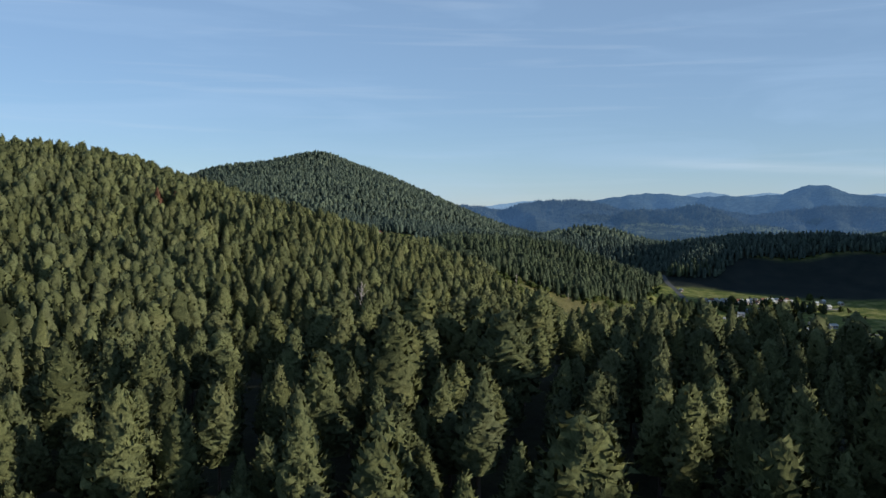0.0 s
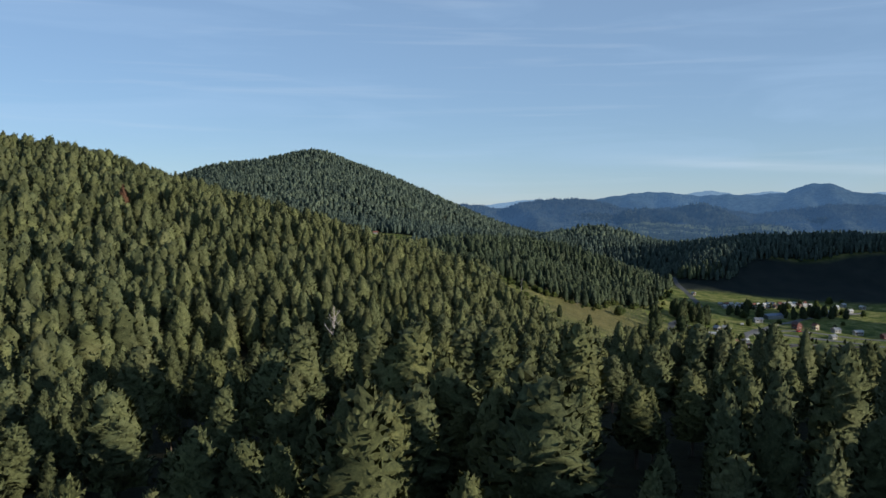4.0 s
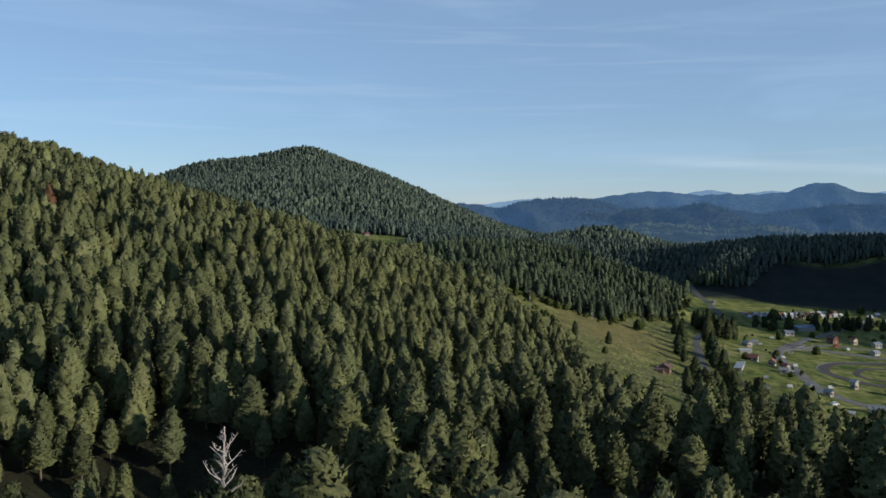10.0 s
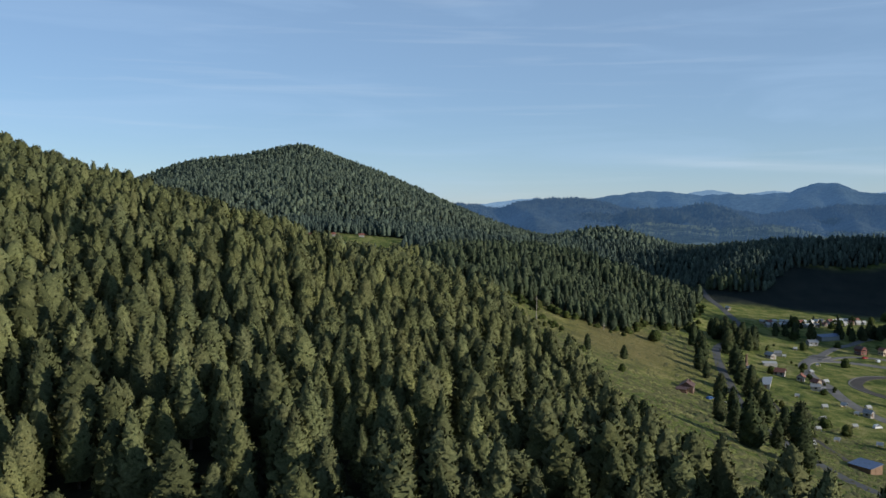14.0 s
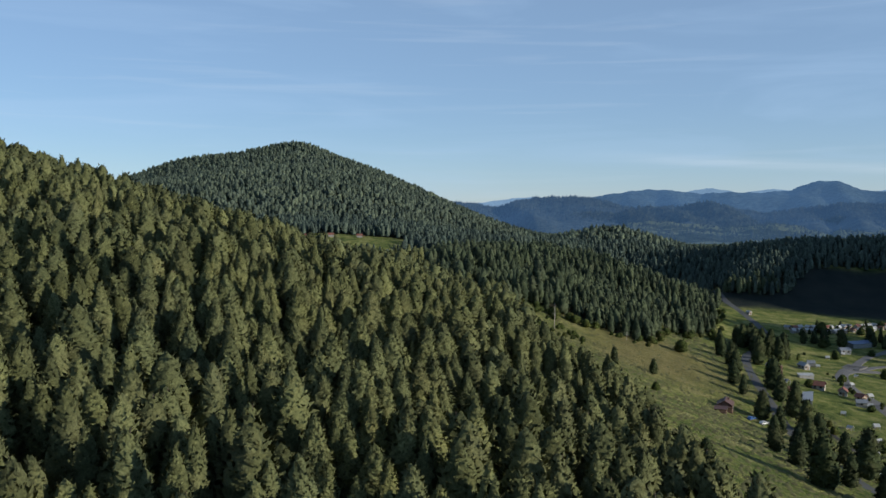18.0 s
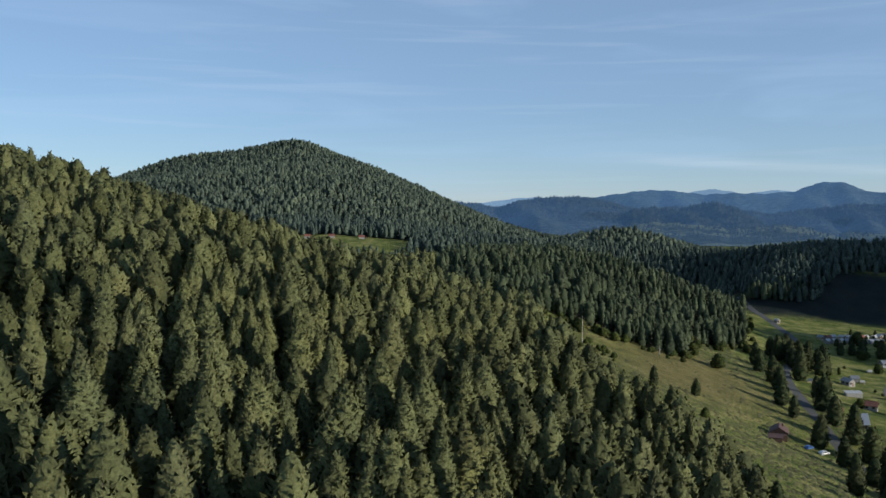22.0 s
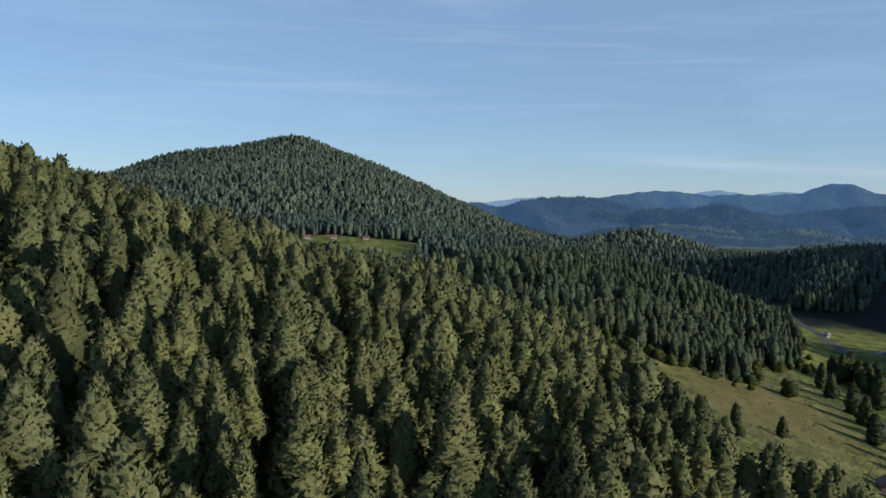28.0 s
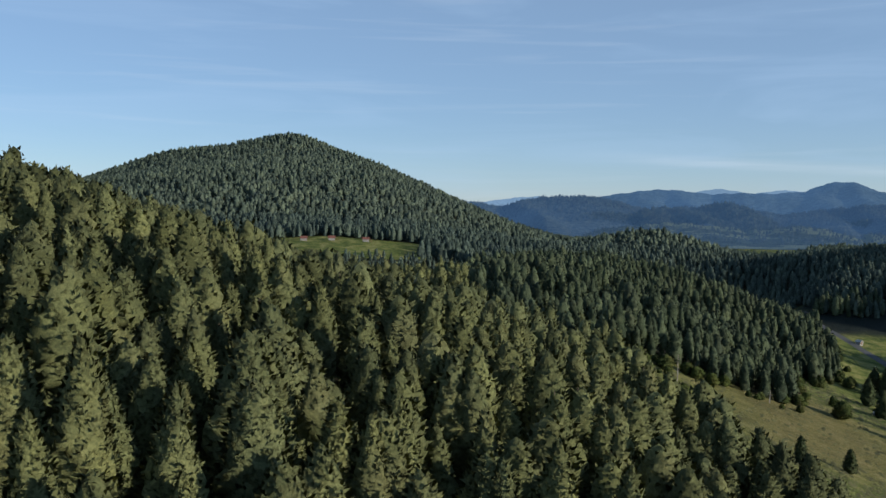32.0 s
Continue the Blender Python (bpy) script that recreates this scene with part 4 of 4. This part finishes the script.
shed(177, 425, 25, 9.0, 11.0, 3.2, M_WOOD, M_BLUE, "wooden shed with a broad blue sheet roof")
rng2 = random.Random(3)
for i in range(34):
    u, lane = (i // 2) / 16.5, i % 2
    hx_, hy_ = 312 + 96 * u + rng2.uniform(-1.5, 1.5), 762 + 28 * u + 9 * lane + rng2.uniform(-1.5, 1.5)
    tile = (M_PALE, M_SHEET, M_PALE, M_TILE, M_PALE)[i % 5]
    house(hx_, hy_, rng2.choice((15, 105)) + rng2.uniform(-12, 12), rng2.uniform(3.6, 4.8), rng2.uniform(4.6, 6.0), rng2.uniform(2.3, 2.6), rng2.uniform(1.1, 1.6), (M_WHITE, M_CREAM, M_WHITE)[i % 3], tile,
          {M_TILE: "small village house with a red tiled roof", M_PALE: "small village house with a pale sheet roof", M_SHEET: "small village house with a grey sheet roof"}[tile], group="houses of the village row", openings=1)
for hx_, hy_ in ((424, 778), (438, 790), (452, 782), (412, 760), (402, 752), (428, 762)):
    house(hx_, hy_, rng2.uniform(0, 180), 5.5, 7.5, 2.8, 1.6, M_WHITE, M_PALE, "pale house at the shaded end of the village", group="houses of the village row", openings=1)
for hx_, hy_ in ((-43, 1040), (-20, 1040), (8, 1038)):
    house(hx_, hy_, 84, 5.2, 8.2, 2.6, 1.9, M_WHITE, M_TILE, "small cabin with a red tiled roof in the forest clearing", group="cabins of the clearing", porch=True)
house(-84, 1036, 70, 5.0, 7.0, 2.8, 1.4, M_WHITE, M_PALE, "small white cabin at the edge of the clearing", group="cabins of the clearing")
PAVILIONS = ((231, 640), (270, 658), (220, 600), (294, 689), (280, 636), (312, 702), (211, 530), (226, 535), (239, 540), (224, 507), (238, 528), (200, 495), (198, 477), (172, 451), (215, 475), (257, 588), (222, 553), (251, 540), (232, 488), (212, 512), (243, 566), (262, 612))
for i, (hx_, hy_) in enumerate(PAVILIONS):
    k = rng2.uniform(1.0, 1.45)
    shelter(hx_, hy_, 20 + i * 47 % 90, k)
house(437, 1300, 30, 9.0, 14.0, 4.5, 2.0, M_CREAM, M_PALE, "lone white building on the wooded saddle", openings=3)
kiln = thing("brick_chimney", 224, 613, 10, "slender red brick chimney on the pasture", "chimney")
part("base", box(0, 0, 0.6, 2.0, 2.0, 1.8, 0.06), M_BRICK, kiln)
bm = bmesh.new()
bmesh.ops.create_cone(bm, cap_ends=True, segments=10, radius1=0.8, radius2=0.55, depth=5.2, matrix=Matrix.Translation((0, 0, 4.0)))
shaft = part("shaft", bm, M_BRICK, kiln)
part("cap", box(0, 0, 6.65, 1.4, 1.4, 0.25, 0.05), M_BRICK, shaft)
car(169, 522, 20, "white", "white car parked beside the farmhouse")
car(165, 525, 30, "blue", "blue car parked beside the farmhouse")
car(212, 655, 65, "blue", "blue car parked beside the valley road")
car(207, 652, 60, "grey", "grey car parked beside the valley road")
car(236, 509, 10, "white", "white van parked on the pasture", 1.35, "van")
car(333, 659, 75, "white", "white van on the village street", 1.35, "van")
car(256, 600, 70, "grey", "grey car on the village road")
car(330, 668, 20, "red", "red car parked by the red house")


# ---- single trees of the valley ----
def tree_at(x, y, size, label, shape, wide=1.0, needles=M_NEEDLES, seed=0, name="pine_tree", group=""):
    root = new(name)
    root.matrix_world = Matrix.LocRotScale((x, y, height(x, y)), Euler((0, 0, seed * 1.7)), (size * wide, size * wide, size))
    tagged(root, label, "tree", group)
    new("crown", shape).parent = root
    new("trunk", valley_trunk).parent = root


def leafy(shape, material):
    v, f, nn = shape
    return mesh_of("crown", v, f, [material], smooth=True, normals=nn)


valley_trunk = mesh_of("trunk", *trunk(TREE_H, 0.26, 7)[:2], [M_BARK], smooth=True)
M_DARK = foliage("dark_pine_needles", (0.030, 0.042, 0.020), (0.052, 0.066, 0.032), (0.055, 0.060, 0.030))
valley_crowns = [leafy(crown(200 + i, 11, 11, 420, 3.3, 0.8, TREE_H, 0.60, 0.24, 0.16, 0.24), M_DARK) for i in range(3)]
M_LEAF = foliage("broad_leaves", (0.040, 0.058, 0.020), (0.075, 0.095, 0.030), (0.080, 0.082, 0.028))
bush_crowns = [leafy(crown(220 + i, 10, 12, 460, 5.0, 1.0, 9.5, 0.42, 0.20, 0.17, 0.20), M_LEAF) for i in range(2)]
ROADSIDE = ((137, 452), (133, 430), (128, 408), (217, 672), (206, 645), (199, 618), (193, 600), (181, 576), (178, 560), (172, 530), (168, 508), (162, 482), (154, 462), (148, 442), (143, 420), (140, 398), (214, 606), (203, 580), (197, 562),
            (192, 540), (186, 520), (178, 497), (172, 470), (166, 448), (225, 640), (233, 655))
for i, (tx, ty) in enumerate(ROADSIDE):
    tree_at(tx, ty, rng2.uniform(0.65, 1.2), "dark bushy pine beside the valley road", valley_crowns[i % 3], rng2.uniform(0.9, 1.3), seed=i, group="pines along the valley road")
for i in range(16):
    tree_at(252 + 13 * math.cos(i * 2.4) * (i / 16) ** 0.5, 690 + 26 * math.sin(i * 2.4) * (i / 16) ** 0.5, rng2.uniform(0.8, 1.1), "dense dark pine of the grove beside the road", valley_crowns[i % 3], 1.1, seed=i + 40,
            group="pines of the roadside grove")
tree_at(334, 766, 0.85, "round dark broadleaf tree in the green field", bush_crowns[0], 1.0, name="broadleaf_tree")
tree_at(132.5, 550, 0.50, "small lone pine on the dry meadow", valley_crowns[0], 1.15, seed=3)
tree_at(111, 537.5, 0.56, "small lone pine on the dry meadow", valley_crowns[1], 1.0, seed=5)
SHRUBS = ((118, 508), (104, 520), (182, 640), (172, 618), (196, 706), (188, 690), (206, 690), (228, 704), (240, 560), (206, 500), (218, 470), (228, 448), (210, 490), (198, 520), (232, 600), (262, 620), (300, 640), (310, 720), (330, 700),
          (360, 700), (372, 690), (385, 700), (350, 735), (365, 740), (378, 750), (400, 740), (412, 748), (430, 745), (345, 760), (366, 768), (376, 774), (396, 790), (412, 790), (430, 800), (446, 806), (310, 745), (300, 690))
SHADY = [(352 + 13 * (i % 5) + rng2.uniform(-4, 4), 722 + 9 * (i // 5) + 2.5 * (i % 5) + rng2.uniform(-3, 3)) for i in range(15)] + [(300 + 9 * i, 728 + 3 * (i % 3)) for i in range(4)]
for i in range(22):
    SHADY.append((312 + 4.6 * i + rng2.uniform(-2, 2), 756 + 1.3 * i + rng2.choice((0, 8, 22)) + rng2.uniform(-2, 2)))
for i, (tx, ty) in enumerate(SHADY):
    tree_at(tx, ty, rng2.uniform(0.55, 0.9) * (1 if i < 19 else 0.45), "dark pine among the village houses", valley_crowns[i % 3], rng2.uniform(1.0, 1.4), seed=i + 90, group="pines of the village")
FOOT = ((88, 618), (100, 616), (112, 616), (128, 611), (146, 610), (161, 630), (179, 664), (191, 693), (207, 696), (229, 711), (241, 731), (259, 768), (281, 814))
for (ax, ay), (bx_, by_) in zip(FOOT, FOOT[1:]):
    for k in range(4):
        u = (k + rng2.random()) / 4
        tree_at(ax + (bx_ - ax) * u + rng2.uniform(-3, 3), ay + (by_ - ay) * u + rng2.uniform(-5, 1), rng2.uniform(0.18, 0.5), "green bush at the foot of the forest", bush_crowns[k % 2], rng2.uniform(0.9, 1.3), seed=k + 7, name="bush", group="bushes at the forest edge")
for i in range(26):
    tree_at(82 + 26 * rng2.random(), 566 + 46 * rng2.random(), rng2.uniform(0.10, 0.30), "low scrub bush at the top of the meadow", bush_crowns[i % 2], rng2.uniform(0.8, 1.3), seed=i + 60, name="bush", group="scrub of the upper meadow")
WEST = ((70, 545), (68, 500), (70, 452), (80, 428), (82, 396), (74, 365), (64, 330), (60, 300))
for (ax, ay), (bx_, by_) in zip(WEST, WEST[1:]):
    for k in range(3):
        u = (k + rng2.random()) / 3
        tree_at(ax + (bx_ - ax) * u + rng2.uniform(0, 7), ay + (by_ - ay) * u, rng2.uniform(0.25, 0.55), "young pine at the forest edge", valley_crowns[k % 3], rng2.uniform(1.0, 1.3), seed=k + 17, group="young pines at the forest edge")
for i, (tx, ty) in enumerate(SHRUBS):
    tree_at(tx, ty, rng2.uniform(0.3, 0.75), "dark green broadleaf tree among the fields", bush_crowns[i % 2], rng2.uniform(0.8, 1.1), seed=i, name="broadleaf_tree", group="small trees of the valley")


# hedges along the pasture and the village lanes
HEDGES = (((202, 542), (198, 524), (192, 494), (186, 466)), ((262, 640), (252, 600), (246, 560)), ((282, 700), (262, 672), (240, 664)))
for line in HEDGES:
    for (ax, ay), (bx_, by_) in zip(line, line[1:]):
        n_bush = int(math.hypot(bx_ - ax, by_ - ay) / 7)
        for k in range(n_bush):
            u = (k + rng2.random()) / n_bush
            tree_at(ax + (bx_ - ax) * u + 2.5 + rng2.uniform(-1.5, 1.5), ay + (by_ - ay) * u + rng2.uniform(-1.5, 1.5), rng2.uniform(0.12, 0.32), "low dark bush in a hedge across the pasture", bush_crowns[k % 2], rng2.uniform(0.8, 1.1), seed=k, name="bush", group="hedge bushes")


# bare trees
def bare_tree(x, y, tall, label, limbs, seed, material=M_DEAD, spread_=0.5, low_=0.45):
    root = thing("dead_tree", x, y, 0, label, "tree")
    rng = random.Random(seed)

    def limb(a, b, ra, rb, bm, bend=0.0):
        mid = (a + b) / 2 + Vector((rng.uniform(-1, 1), rng.uniform(-1, 1), 0)) * bend
        prev = None
        for p, r in ((a, ra), (mid, (ra + rb) / 2), (b, rb)):
            ring = [bm.verts.new(p + Vector((math.cos(k * 1.2566) * r, math.sin(k * 1.2566) * r, 0))) for k in range(5)]
            if prev:
                for k in range(5):
                    bm.faces.new((prev[k], prev[(k + 1) % 5], ring[(k + 1) % 5], ring[k]))
            prev = ring

    bm = bmesh.new()
    limb(Vector((0, 0, -1)), Vector((0.3, 0.1, tall)), 0.24, 0.05, bm, 0.25)
    part("trunk", bm, material, root)
    for i in range(limbs):
        z = tall * (low_ + (0.95 - low_) * i / limbs)
        az = i * 2.4
        reach = tall * spread_ * (1.1 - z / tall) * rng.uniform(0.7, 1.2) + 0.4
        start = Vector((0.3 * z / tall, 0.1 * z / tall, z))
        tip = start + Vector((math.cos(az) * reach, math.sin(az) * reach, reach * rng.uniform(0.6, 1.2)))
        bm = bmesh.new()
        limb(start, tip, 0.085, 0.025, bm, 0.3)
        for q in range(3):
            s0 = start.lerp(tip, 0.4 + 0.2 * q)
            limb(s0, s0 + Vector((rng.uniform(-1, 1), rng.uniform(-1, 1), rng.uniform(0.2, 1))) * reach * 0.4, 0.045, 0.015, bm, 0.1)
        part("limb", bm, material, root)
    return root


bare_tree(-8.8, 177, 18.0, "bare grey dead pine with upturned branches in the forest", 16, 4, spread_=0.17, low_=0.70)
for i, (tx, ty) in enumerate(((-7.9, 169), (-9.8, 171), (-6.4, 172.5))):
    tree_at(tx, ty, 1.09 - 0.06 * i, "tall green pine in front of the dead pine", protos[i][0], 0.95, seed=i + 2)
bare_tree(97, 586, 12.0, "tall bare tree trunk at the meadow's edge", 6, 9, spread_=0.12)
bare_tree(140, 610, 4.5, "thin dead stump on the meadow", 3, 12, spread_=0.2)

M_RUSTY = foliage("dying_needles", (0.070, 0.038, 0.028), (0.125, 0.066, 0.046), (0.10, 0.06, 0.04))
rusty_crown = leafy(crown(260, 8, 8, 380, 2.4, 3.0, TREE_H, 0.8, 0.24, 0.16), M_RUSTY)
for i, (tx, ty, k) in enumerate(((-108, 425, 1.15), (-101, 431, 1.05))):
    tree_at(tx, ty, k, "dying pine with reddish-brown needles on the hillside", rusty_crown, 1.0, seed=i, group="dying pines")

# tussocks of grass on the open slopes
tx_, ty_ = jittered(70, 330, 330, 860, 2.2, 21, 0.5)
tx_, ty_ = thin(tx_, ty_, inside(VALLEY, tx_, ty_) & (np.random.default_rng(4).uniform(0, 1, len(tx_)) < 0.75 - 0.5 * inside(DRY, tx_, ty_, 30.0)) & (tx_ < 215))
M_TUSSOCK = plain("dry_tussock", (0.128, 0.124, 0.042), 0.95, spread=0.5, scale=0.12)
rngt = np.random.default_rng(30)
tuft_shapes = []
for q in range(5):
    vs, ns, fs = [], [], []
    for k in range(2):
        w, hgt = rngt.uniform(0.45, 0.8), rngt.uniform(0.25, 0.5)
        c = rngt.uniform(-0.5, 0.5, 2)
        for j in range(5):
            a = j * 1.2566 + rngt.uniform(-0.3, 0.3)
            r = w * rngt.uniform(0.7, 1.2)
            vs.append((c[0] + math.cos(a) * r, c[1] + math.sin(a) * r, -0.12))
            ns.append((0.4 * math.cos(a), 0.4 * math.sin(a), 0.9))
            fs.append((6 * k + j, 6 * k + (j + 1) % 5, 6 * k + 5))
        vs.append((c[0] + rngt.uniform(-0.15, 0.15), c[1] + rngt.uniform(-0.15, 0.15), hgt))
        ns.append((0, 0, 1))
    tuft_shapes.append((np.array(vs), np.array(fs), np.array(ns)))
tuss = plant("grass_tussocks", tx_, ty_, tuft_shapes, 22, [M_TUSSOCK], 0.5, 1.5, label="tussocks of dry grass on the meadow and pasture")
tagged(tuss, category="grass")
